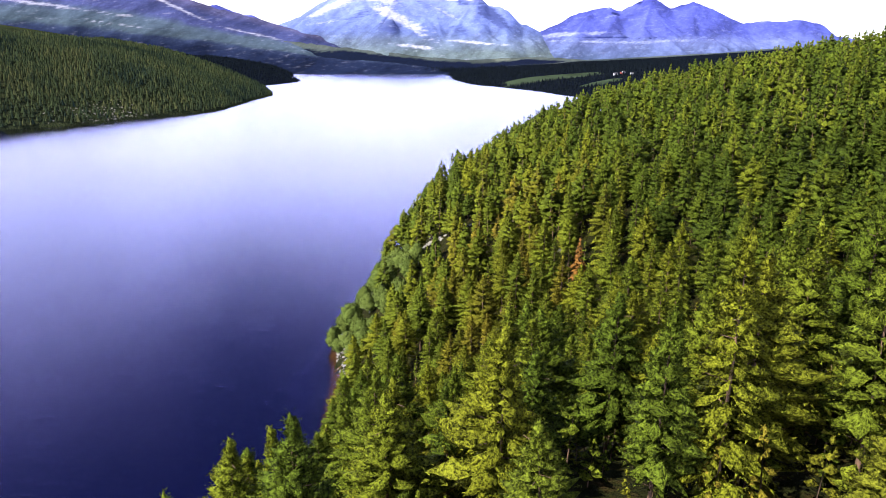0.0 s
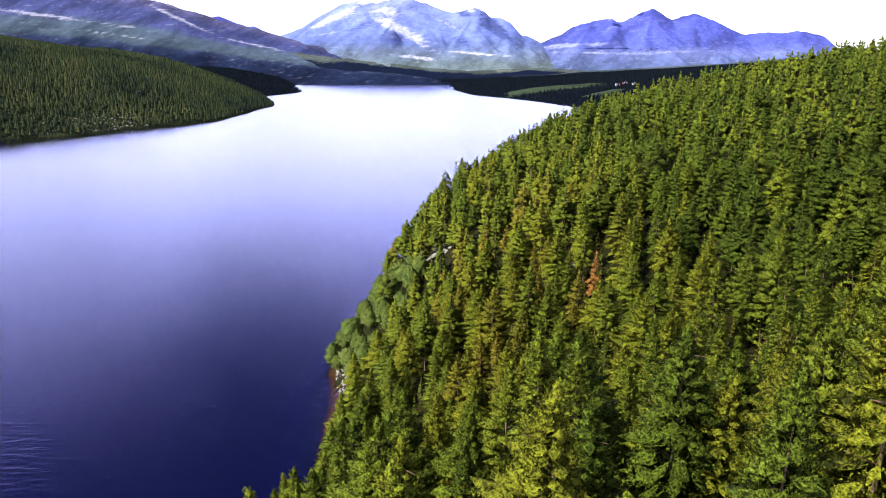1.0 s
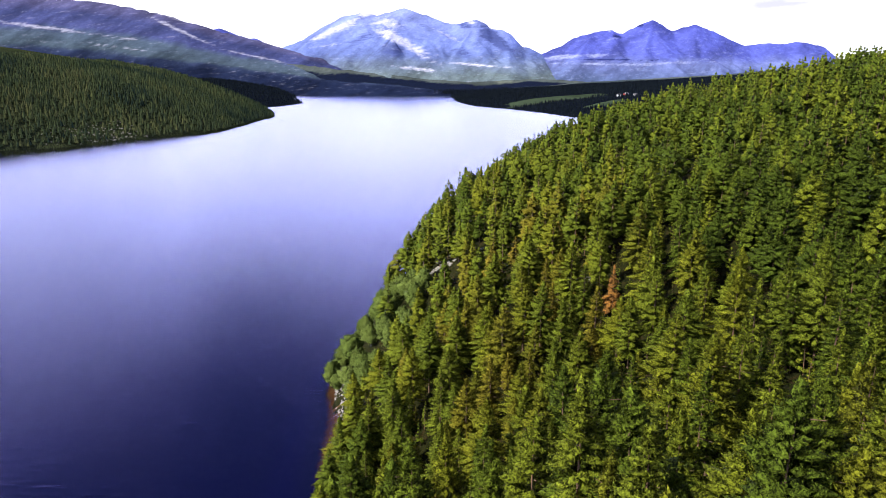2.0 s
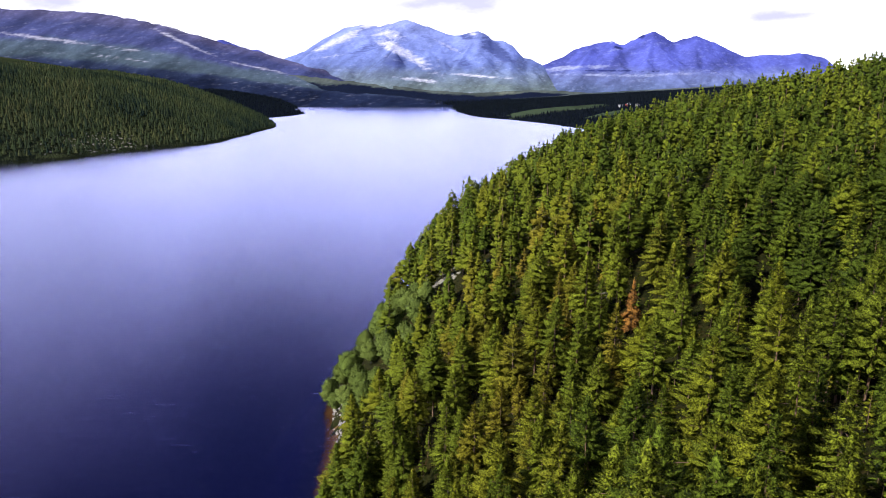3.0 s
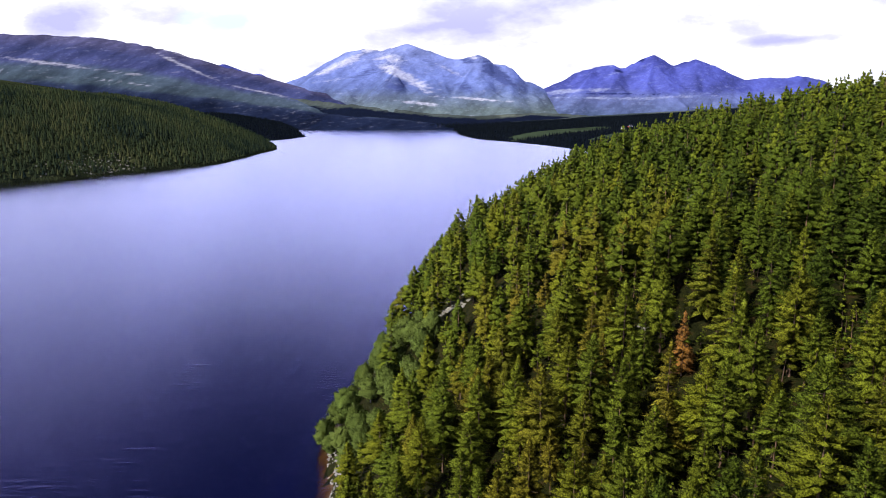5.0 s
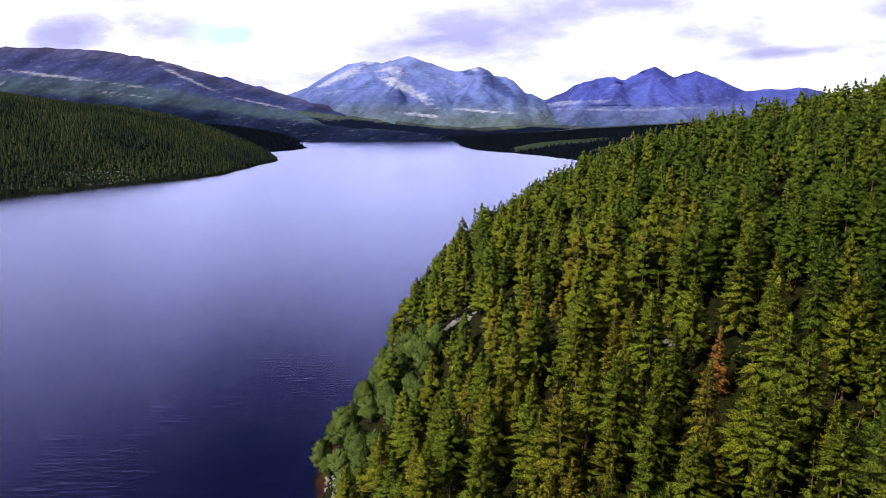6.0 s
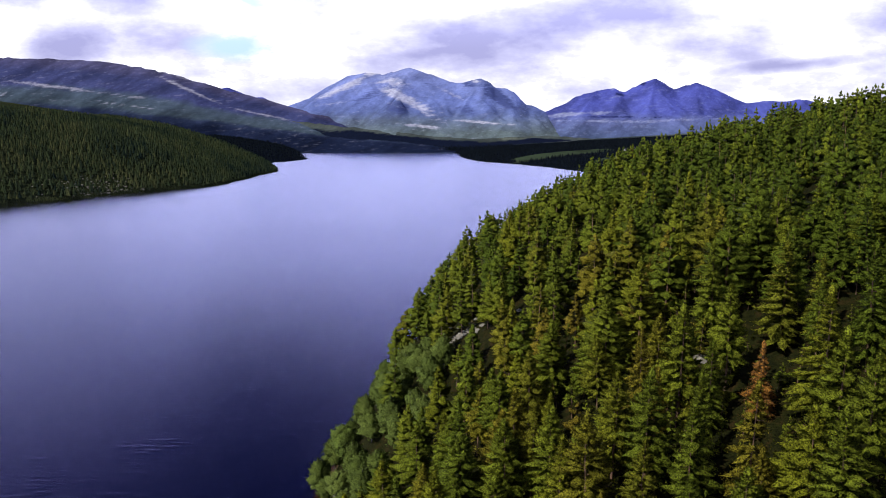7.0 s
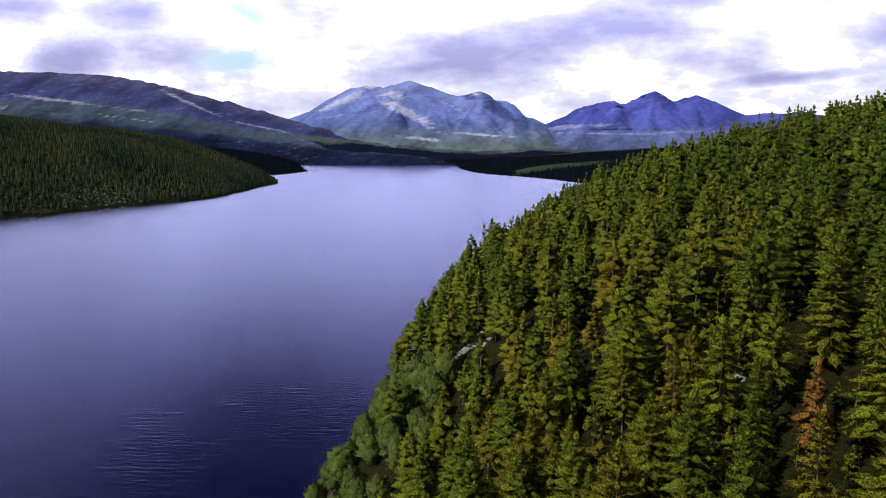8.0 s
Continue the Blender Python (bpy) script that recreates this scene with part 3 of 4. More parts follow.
def crown_arrays(rng, tall, radius, base, form, grain):
    """A crown of boughs in whorls: each bough a ragged spray of needles or leaves, with tufts standing out of it and gaps between.
    grain: whorls, boughs a whorl, sides and rings of a spray, tufts a spray, tuft length, fullness."""
    whorls, arms, sides, rings, tufts, size, full_by = grain
    span = tall - base
    k = np.repeat(np.arange(whorls), arms)
    u = ((k + rng.uniform(0.0, 1.0, len(k))) / whorls) ** 0.92
    az = k * 2.4 + np.tile(np.arange(arms), whorls) * 2 * np.pi / arms + rng.normal(0, 0.36, len(k))
    kept = rng.random(len(k)) < 0.92
    u, az = np.append(u[kept], [0.97, 0.985]), np.append(az[kept], [0.5, 3.6])
    n = len(u)
    ph = rng.random(3) * 6.283
    lobes = 1 + 0.16 * np.sin(az + ph[0]) + 0.12 * np.sin(2 * az + ph[1] + 4 * u)
    length = np.maximum(radius * profile(u, form) * lobes * rng.uniform(0.70, 1.15, n), 0.30)
    lift = {0: -0.30 + 0.95 * u ** 2, 1: -0.06 + 0.95 * u ** 1.5, 2: 0.10 + 0.9 * u}[form] + rng.normal(0, 0.20, n)
    lift[-1] = 1.5
    length[-1] = span * 0.15
    way = np.stack([np.cos(az) * np.cos(lift), np.sin(az) * np.cos(lift), np.sin(lift)], 1)
    foot = np.zeros((n, 3))
    foot[:, 2] = base + span * (u * 0.955 if form < 2 else 0.12 + 0.62 * u)
    foot[-1, 2] = base + span * 0.845
    across = unit(np.cross(way, np.array([0, 0, 1.0])))
    over = np.cross(across, way)
    wide = ({0: 0.17, 1: 0.18, 2: 0.34}[form] * length + 0.13) * rng.uniform(0.8, 1.2, n) * full_by
    wide[-1] = 0.11 * radius
    thick = wide * {0: 0.85, 1: 0.95, 2: 1.0}[form]
    # the sprays: rings of points about each bough, pointed at both ends
    at = np.linspace(0.34, 0.82, rings) if rings > 1 else np.array([0.62])
    full = np.array([0.85, 1.05, 0.72]) if rings == 3 else np.array([1.0, 0.86]) if rings == 2 else np.array([1.0])
    phi = np.arange(sides) * 2 * np.pi / sides
    f = at[None, :, None] + rng.normal(0, 0.05, (n, rings, sides))
    r = full[None, :, None] * rng.uniform(0.50, 1.45, (n, rings, sides))
    c, sn = np.cos(phi)[None, None, :] * r, np.sin(phi)[None, None, :] * r
    off = across[:, None, None, :] * (c * wide[:, None, None])[..., None] + over[:, None, None, :] * (sn * thick[:, None, None])[..., None]
    ring = foot[:, None, None, :] + way[:, None, None, :] * (f * length[:, None, None])[..., None] + off
    ends = np.stack([foot + way * (0.06 * length)[:, None], foot + way * (1.05 * length)[:, None]], 1)
    body = np.concatenate([ring.reshape(n, -1, 3), ends], 1)
    nr = np.concatenate([off.reshape(n, -1, 3) / thick[:, None, None], np.stack([-way, way], 1)], 1)
    size_b = rings * sides + 2
    q = np.arange(sides)
    p = (q + 1) % sides
    t = [np.stack([p, q, np.full(sides, size_b - 2)], 1), np.stack([(rings - 1) * sides + q, (rings - 1) * sides + p, np.full(sides, size_b - 1)], 1)]
    for g in range(rings - 1):
        t += [np.stack([g * sides + q, g * sides + p, g * sides + sides + p], 1), np.stack([g * sides + q, g * sides + sides + p, g * sides + sides + q], 1)]
    tri = (np.concatenate(t)[None] + (np.arange(n) * size_b)[:, None, None]).reshape(-1, 3)
    tri, body, nr = tri[:, ::-1], body.reshape(-1, 3), nr.reshape(-1, 3)
    vn = unit(nr * 0.5 + 0.85 * unit(body * np.array([1, 1, 0]) + 1e-6) + np.array([0, 0, 0.28]))
    # tufts standing out of the sprays
    own = np.repeat(np.arange(n), tufts)
    m = len(own)
    b = rng.random(m) * 6.283
    g = rng.uniform(0.22, 1.10, m)
    reach = rng.uniform(0.85, 1.45, m) * np.clip(1.25 - np.abs(g - 0.55) * 1.3, 0.25, 1)
    d = across[own] * (np.cos(b) * wide[own] * reach)[:, None] + over[own] * (np.sin(b) * thick[own] * reach)[:, None]
    pos = foot[own] + way[own] * (g * length[own])[:, None] + d
    du = unit(d)
    out = unit(0.7 * du + 0.6 * way[own] + np.array([0, 0, 0.25 if form else -0.05]) + 0.40 * rng.normal(0, 1, (m, 3)))
    side = unit(np.cross(out, rng.normal(0, 1, (m, 3)) + np.array([0, 0, 0.8])))
    s = (size * rng.uniform(0.6, 1.4, m) * np.clip(wide[own] / 0.7, 0.6, 1.2))[:, None]
    blade = 0.34 if form < 2 else 0.55
    v = np.stack([pos + out * s, pos - out * s * 0.35 + side * s * blade, pos - out * s * 0.35 - side * s * blade], 1).reshape(-1, 3)
    nrm = unit(0.55 * du + 0.85 * unit(pos * np.array([1, 1, 0]) + 1e-6) + np.array([0, 0, 0.28]) + 0.30 * rng.normal(0, 1, (m, 3)))
    tv = v.reshape(-1, 3, 3)
    facing = np.einsum("ij,ij->i", np.cross(tv[:, 1] - tv[:, 0], tv[:, 2] - tv[:, 0]), nrm)
    tt = np.arange(m * 3).reshape(-1, 3)
    tt = np.where((facing < 0)[:, None], tt[:, ::-1], tt)
    return np.concatenate([body, v]), np.concatenate([tri, tt + len(body)]), np.concatenate([vn, np.repeat(nrm, 3, 0)])


def trunk_normals(v):
    n = v * np.array([1.0, 1.0, 0.0])
    return n / (np.linalg.norm(n, axis=1)[:, None] + 1e-6)


def trunk_arrays(rng, tall, girth, sides=6, rings=4, limbs=0, limb_len=1.2, from_z=2.0):
    """A tapered, slightly crooked trunk with a few bare limbs."""
    V, T = [], []

    def tube(points, radii, n):
        start = sum(len(q) for q in V)
        pts = np.array(points)
        ang = np.arange(n) * 2 * np.pi / n
        d = pts[-1] - pts[0]
        d = d / np.linalg.norm(d)
        e1 = np.cross(d, [0.31, 0.9, 0.2])
        e1 /= np.linalg.norm(e1)
        e2 = np.cross(d, e1)
        for c, r in zip(pts, radii):
            V.append(c + r * (np.cos(ang)[:, None] * e1 + np.sin(ang)[:, None] * e2))
        for k in range(len(pts) - 1):
            i = start + k * n + np.arange(n)
            j = start + k * n + (np.arange(n) + 1) % n
            T.append(np.stack([i, j, j + n], 1))
            T.append(np.stack([i, j + n, i + n], 1))

    zs = np.linspace(-0.8, tall, rings)
    off = np.cumsum(rng.normal(0, 0.05, (rings, 2)), 0)
    tube(np.column_stack([off, zs]), girth * np.clip(1 - zs / (tall * 1.03), 0.04, 1) + 0.012, sides)
    for q in range(limbs):
        z0 = from_z + (tall * 0.92 - from_z) * (q + rng.random()) / limbs
        a = rng.random() * 6.283
        ln = limb_len * (1 - 0.6 * z0 / tall) * rng.uniform(0.6, 1.2)
        p0 = np.array([0, 0, z0])
        p1 = p0 + np.array([math.cos(a), math.sin(a), 0.25]) * ln
        tube([p0, p1], [girth * 0.28, 0.015], 3)
    return np.concatenate(V), np.concatenate(T)


def part(name, me, parent, label=""):
    ob = new(name, me)
    ob.parent = parent
    return tagged(ob, label)


def tree_thing(name, label, category, group, crown, trunk, leaf, bark):
    root = tagged(new(name), label, category, group)
    part("trunk", array_mesh("trunk", *trunk, [bark], smooth_faces=True), root)
    if crown is not None:
        part("crown", array_mesh("crown", crown[0], crown[1], [leaf], normals=crown[2]), root)
    return root


def kit(rng, form, grain, sides=3, limbs=0):
    """Arrays of one tree about 15 m tall, a birch 9 m: crown and trunk."""
    tall = 15.5 if form < 2 else 9.5
    radius = {0: rng.uniform(2.7, 3.3), 1: rng.uniform(3.3, 4.1), 2: 3.2}[form]
    base = {0: rng.uniform(1.2, 2.6), 1: rng.uniform(2.0, 4.6), 2: 1.0}[form]
    crown = crown_arrays(rng, tall, radius, base, form, grain)
    trunk = trunk_arrays(rng, tall * 0.94, 0.17, sides, 4 if sides > 3 else 2, limbs, radius * 0.6, base * 0.6)
    return crown, trunk


def scatter(rng, x0, x1, y0, y1, gap, keep, loose=0.84):
    gx, gy = np.meshgrid(np.arange(x0, x1, gap), np.arange(y0, y1, gap))
    gx = gx + (np.arange(gx.shape[0]) % 2)[:, None] * gap * 0.5
    x = gx.ravel() + rng.uniform(-0.5, 0.5, gx.size) * gap * loose
    y = gy.ravel() + rng.uniform(-0.5, 0.5, gx.size) * gap * loose
    ok = keep(x, y)
    return x[ok], y[ok]


def forest(name, label, kits, x, y, rng, scales, leaf, bark, category="forest", sink=0.3, tints=None, stout=(1.05, 1.45)):
    """Many trees in one mesh, each with its own tint, turn and size."""
    z = height(x, y) - sink
    V, T, M, A, N, start = [], [], [], [], [], 0
    which = rng.integers(0, len(kits), len(x))
    for k, (crown, trunk) in enumerate(kits):
        ids = np.nonzero(which == k)[0]
        if not len(ids):
            continue
        cv = np.concatenate([crown[0], trunk[0]]) if trunk is not None else crown[0]
        ct = np.concatenate([crown[1], trunk[1] + len(crown[0])]) if trunk is not None else crown[1]
        cn = None
        if len(crown) > 2:
            cn = np.concatenate([crown[2], trunk_normals(trunk[0])]) if trunk is not None else crown[2]
        cm = np.zeros(len(ct), int)
        cm[len(crown[1]):] = 1
        n = len(ids)
        a = rng.random(n) * 6.283
        s = rng.uniform(scales[0], scales[1], n)
        w = s * rng.uniform(*stout, n)
        lean = rng.normal(0, 0.025, (n, 2))
        ca, sa = np.cos(a), np.sin(a)
        px = (cv[None, :, 0] * ca[:, None] - cv[None, :, 1] * sa[:, None]) * w[:, None] + lean[:, :1] * cv[None, :, 2]
        py = (cv[None, :, 0] * sa[:, None] + cv[None, :, 1] * ca[:, None]) * w[:, None] + lean[:, 1:] * cv[None, :, 2]
        pz = np.broadcast_to(cv[None, :, 2] * s[:, None], px.shape)
        vv = np.stack([px + x[ids][:, None], py + y[ids][:, None], pz + z[ids][:, None]], 2).reshape(-1, 3)
        tt = (ct[None] + (np.arange(n) * len(cv))[:, None, None]).reshape(-1, 3) + start
        tn = np.repeat(rng.random(n) if tints is None else tints[ids], len(cv))
        V.append(vv), T.append(tt), M.append(np.tile(cm, n)), A.append(tn)
        start += len(vv)
        if cn is not None:
            nx = cn[None, :, 0] * ca[:, None] - cn[None, :, 1] * sa[:, None]
            ny = cn[None, :, 0] * sa[:, None] + cn[None, :, 1] * ca[:, None]
            N.append(np.stack([nx, ny, np.broadcast_to(cn[None, :, 2], nx.shape)], 2).reshape(-1, 3))
    me = array_mesh(name, np.concatenate(V), np.concatenate(T), [leaf, bark], np.concatenate(M), np.concatenate(A), normals=np.concatenate(N) if N else None)
    return tagged(new(name, me), label, category, kind="stuff")


rng = np.random.default_rng(7)
ORANGE_TREE = (31.2, 153.9)
BIRCHES = [(-41, 226), (-38, 233), (-38, 221), (-35, 240), (-34, 228), (-33, 248), (-30, 236), (-30, 256), (-27, 245), (-24, 238), (-20, 236), (-16, 231), (-28, 264), (-22, 250), (-14, 226), (-31, 217),
           (-25, 229), (-20, 226), (-18, 243), (-24, 258), (-33, 214), (-27, 221), (-34, 262), (-29, 272), (-14, 238),
           (-24, 205), (-20, 210), (-16, 214), (-28, 209), (-13, 219), (-22, 216), (-10, 224), (-26, 199), (-14, 208), (-30, 203)]
SNAGS = [(-9.5, 350, 9.5), (-18, 312, 9.0), (44, 60, 10.0)]
LEDGES = [(30.0, 171, 1.1, 0.9), (27.6, 173.5, 0.7, 0.6), (65.6, 114.6, 1.7, 2.6), (63.0, 118, 0.9, 1), (61.8, 111, 0.7, 0.6), (-8.5, 250, 0.9, 1.0), (-6, 247, 0.8, 0.8), (-11, 254, 0.8, 0.8), (-4.5, 250.5, 0.7, 0.6), (3, 236, 0.9, 1.0), (5.5, 234, 0.8, 0.6),
          (-12.5, 243, 0.8, 0.6), (-10, 239, 0.6, 0.6), (-2, 243, 0.7, 0.6), (-7, 258, 0.7, 0.6), (8, 229, 0.7, 0.6), (33, 168, 0.9, 0.8), (41, 64.8, 1.0, 0.8), (43.5, 66.5, 0.9, 0.5), (-3, 169.7, 0.7, 0.4), (5.4, 181, 0.7, 0.4)]
SPECIAL = [(*ORANGE_TREE, 3.4), (28.9, 149.4, 2.6), (26.6, 144.8, 2.2), (28.5, 166.5, 2.6), (62.6, 110, 2.8), (59, 105, 2.2), (-6, 241, 2.6), (-2, 236, 2.4), (-9, 233, 2.2), (-8.5, 239.0, 2.0), (16.0, 25.4, 2.0)] + [(a, b, 4.3) for a, b in BIRCHES] + [(a, b, 2.2) for a, b, c in SNAGS] + [(a, b - 0.6 * e, c + e) for a, b, c, e in LEDGES]


def on_hill(x, y, clear=1.0):
    d = x - shore_east(y)
    near = np.ones(len(x), bool)
    for sx, sy, sr in SPECIAL:
        near &= np.hypot(x - sx, y - sy) > sr * clear
    thin = (fbm(x, y, 26, 3, 61) > -0.78) | (clear < 1)
    return (d > 3.0 + 3.0 * np.exp(-((y - 200) / 14) ** 2)) & (x < 0.66 * y + 28) & near & thin


def olive_shade(x, y):
    """More olive on the stony slope than by the near bank; shade higher up painted in as darker tints."""
    # The negative part darkens trees where the upper slope lies in shade.
    high_shade = smooth(26, 70, x) * smooth(95, 145, y)
    return -0.30 * high_shade + (1 - high_shade) * 0.26 * np.exp(-((x - 18) / 42) ** 2 - ((y - 165) / 48) ** 2)


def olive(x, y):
    """Tints of the trees of a forest: olive on the stony slope, darker higher up to paint in shade."""
    return np.clip(rng.random(len(x)) * 0.78 + olive_shade(x, y) + 0.10 * fbm(x, y, 40, 2, 91), 0.005, 1.0)


hx, hy = scatter(rng, -70, 250, 27, 290, 6.5, on_hill)
order = np.argsort(np.maximum(np.hypot((hx - 15) / 36, (hy - 102) / 60) - (hy < 62) * (hx < 45), 0) + 0.001 * hy)
hx, hy = np.append([25.0, 27.8, 23.6, 31.5], hx[order]), np.append([36.0, 39.0, 43.0, 37.5], hy[order])
NEAR = 290
FORMS = (1, 0, 1, 1, 0, 1, 1, 0, 1, 1)
fine_kits = [kit(rng, f, (24, 8, 4, 1, 30, 0.24, 0.85), 6, 14) for f in FORMS[:6]]
near_kits = [kit(rng, f, (22, 7, 4, 1, 20, 0.30, 0.72), 5, 8) for f in FORMS]
models = {}
close = set(np.argsort(np.hypot(hx[:NEAR] - 5, hy[:NEAR] - 36))[:60].tolist())
for i in range(NEAR):
    z = float(height(hx[i:i + 1], hy[i:i + 1])[0]) - 0.3
    s = rng.uniform(0.72, 1.14) * (0.74 if hy[i] < 33 else 1.0)
    w = s * rng.uniform(0.92, 1.22)
    m = Matrix.LocRotScale((hx[i], hy[i], z), Euler((rng.normal(0, 0.02), rng.normal(0, 0.02), rng.random() * 6.283)), (w, w, s))
    kits = fine_kits if i in close else near_kits
    k = i % len(kits)
    key = (i in close, k)
    if key not in models:
        label = "slim pointed yellow-green conifer on the steep hillside" if FORMS[k] == 0 else "yellow-green pine with a rounded ragged crown on the hillside"
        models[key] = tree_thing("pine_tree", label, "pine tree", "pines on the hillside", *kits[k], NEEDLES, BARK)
        ob = models[key]
    else:
        ob = models[key].copy()
        scene.collection.objects.link(ob)
        for child in models[key].children:
            c = child.copy()
            scene.collection.objects.link(c)
            c.parent = ob
    ob.matrix_basis = m
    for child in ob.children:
        child["dry_shade"] = float(olive_shade(hx[i], hy[i]))

mid_kits = [kit(rng, f, (21, 7, 4, 1, 7, 0.40, 0.82)) for f in FORMS]
cut = hy[NEAR:] < 185
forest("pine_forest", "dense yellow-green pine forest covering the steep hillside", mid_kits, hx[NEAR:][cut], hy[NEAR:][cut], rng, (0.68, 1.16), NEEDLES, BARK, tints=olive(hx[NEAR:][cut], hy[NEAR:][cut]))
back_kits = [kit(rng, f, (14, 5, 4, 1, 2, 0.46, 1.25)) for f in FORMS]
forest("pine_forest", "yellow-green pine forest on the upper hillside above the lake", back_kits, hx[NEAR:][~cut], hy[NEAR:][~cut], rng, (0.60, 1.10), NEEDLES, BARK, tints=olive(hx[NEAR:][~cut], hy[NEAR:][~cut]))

young_kits = [kit(rng, f, (5, 4, 4, 1, 1, 0.8, 1.7)) for f in (0, 1, 0)]
yx, yy = scatter(rng, -70, 160, 27, 200, 3.6, lambda x, y: on_hill(x, y, 0.30) & (y > 75) & (rng.random(len(x)) < 0.9))
forest("young_forest", "young pines and saplings between the tall trees on the slope", young_kits, yx, yy, rng, (0.14, 0.52), NEEDLES, BARK, tints=olive(yx, yy))

ux, uy = scatter(rng, -70, 66, 20, 90, 3.1, lambda x, y: on_hill(x, y, 0.45) & (rng.random(len(x)) < 0.9))
forest("young_forest", "low young pines and bushes under the tall trees", young_kits, ux, uy, rng, (0.14, 0.46), NEEDLES, BARK)

fx, fy = scatter(rng, -40, 520, 290, 425, 6.6, lambda x, y: (x - shore_east(y) > 3) & (x < 0.66 * y + 30) & (x < shore_east(y) + 250))
far_kits = [kit(rng, f, (9, 4, 4, 1, 0, 0.6, 1.5)) for f in (1, 1, 1, 0)]
forest("pine_forest", "pine forest running down to the lake at the end of the hillside", far_kits, fx, fy, rng, (0.6, 1.1), NEEDLES, BARK, tints=0.005 + 0.42 * rng.random(len(fx)))

# the wood goes on behind the start of the flight and beside it
back_rng = np.random.default_rng(23)
beside = lambda x, y: (np.abs(x - 4) > 0.74 * np.maximum(y, 0) + 13) | (y < -14) | ((y < 16) & (x < 14))
ox, oy = scatter(back_rng, -60, 130, -75, 34, 6.6, lambda x, y: (x - shore_east(y) > 3) & beside(x, y))
off_near = np.array([np.hypot(hx - a, hy - b).min() > 5.0 for a, b in zip(ox, oy)])
forest("pine_forest", "yellow-green pine forest continuing along the near hillside", far_kits, ox[off_near], oy[off_near], back_rng, (0.6, 1.05), NEEDLES, BARK, tints=0.005 + 0.7 * back_rng.random(int(off_near.sum())))


def spire_kit(rng, tiers, sides=5, wide=2.7):
    """A small far spruce: ragged tiers of needles."""
    V, T, n = [], [], 0
    for k in range(tiers):
        z0, z1 = 12 * (0.06 + 0.85 * k / tiers), 12 * min(1.0, 0.06 + 0.85 * (k + 1.7) / tiers)
        r = wide * (1 - 0.8 * k / tiers)
        a = np.arange(sides) * 6.283 / sides + rng.random() * 6
        ring = np.column_stack([np.cos(a) * r * rng.uniform(0.7, 1.2, sides), np.sin(a) * r * rng.uniform(0.7, 1.2, sides), z0 + rng.normal(0, 0.5, sides)])
        V += [ring, np.array([[0, 0, z1]])]
        i = np.arange(sides)
        T.append(np.stack([n + i, n + (i + 1) % sides, np.full(sides, n + sides)], 1))
        n += sides + 1
    return (np.concatenate(V), np.concatenate(T)), None


spires = [spire_kit(rng, 2, 5, rng.uniform(2.2, 3.6)) for _ in range(8)]
lx, ly = scatter(rng, -1500, -390, 780, 2050, 4.9, lambda x, y: (shore_west(y) - x > 4) & (x > -0.80 * y - 60) & (shore_west(y) - x < 420) & ((np.abs(y - 1045) > 55) | (shore_west(y) - x > 46) | (rng.random(len(x)) < 0.38)), 1.9)
forest("spruce_forest", "olive-green spruce forest on the low headland across the lake", spires, lx, ly, rng, (0.34, 1.0), FAR_NEEDLES, BARK, tints=np.clip(0.45 + 0.75 * fbm(lx, ly, 110, 3, 77) + rng.normal(0, 0.24, len(lx)), 0.02, 0.98))
small = [spire_kit(rng, 2, 4) for _ in range(4)]
dx, dy = scatter(rng, -1300, -560, 2050, 3500, 15, lambda x, y: (shore_west(y) - x > 3) & (shore_west(y) - x < 420))
ex, ey = scatter(rng, -100, 1300, 1250, 3400, 13, lambda x, y: (x - shore_east(y) > 3) & (x - shore_east(y) < 1000) & (x < 0.75 * y))
kx, ky = scatter(rng, -900, 300, 3545, 3800, 16, lambda x, y: (y > SHORE_FAR + 3))


MEADOWS = [("green hay meadow sloping to the lake", 330, 2235, 165, 78, 0.22, 3), ("small green meadow by the farm", 425, 1945, 85, 34, 0.75, 5)]


def off_field(x, y):
    keep = np.ones(len(x), bool)
    for words, cx, cy, rx, ry, turn, seed in MEADOWS:
        u = (x - cx) * math.cos(turn) + (y - cy) * math.sin(turn)
        v = (y - cy) * math.cos(turn) - (x - cx) * math.sin(turn)
        keep &= (np.hypot(u / rx, v / ry) > 0.98) & ((np.abs(u + 0.45 * v - 0.2 * rx) > 14) | (rng.random(len(x)) < 0.3))
    return keep


sel = off_field(ex, ey)
ex, ey = ex[sel], ey[sel]
dx, dy = np.concatenate([dx, ex, kx]), np.concatenate([dy, ey, ky])
forest("dark_forest", "blue-green spruce woods on the far shores, with cloud shadow in their colour", small, dx, dy, rng, (0.5, 1.05), SHADED_NEEDLES, BARK)


# ---- single trees of other kinds ----
def standing(ob, x, y, s=1.0, turn=0.0, sink=0.25, w=None):
    z = float(height(np.array([x]), np.array([y]))[0]) - sink
    w = s if w is None else w
    ob.matrix_basis = Matrix.LocRotScale((x, y, z), Euler((0, 0, turn)), (w, w, s))
    return ob


def copied(ob):
    c = ob.copy()
    scene.collection.objects.link(c)
    for child in ob.children:
        d = child.copy()
        scene.collection.objects.link(d)
        d.parent = c
    return c


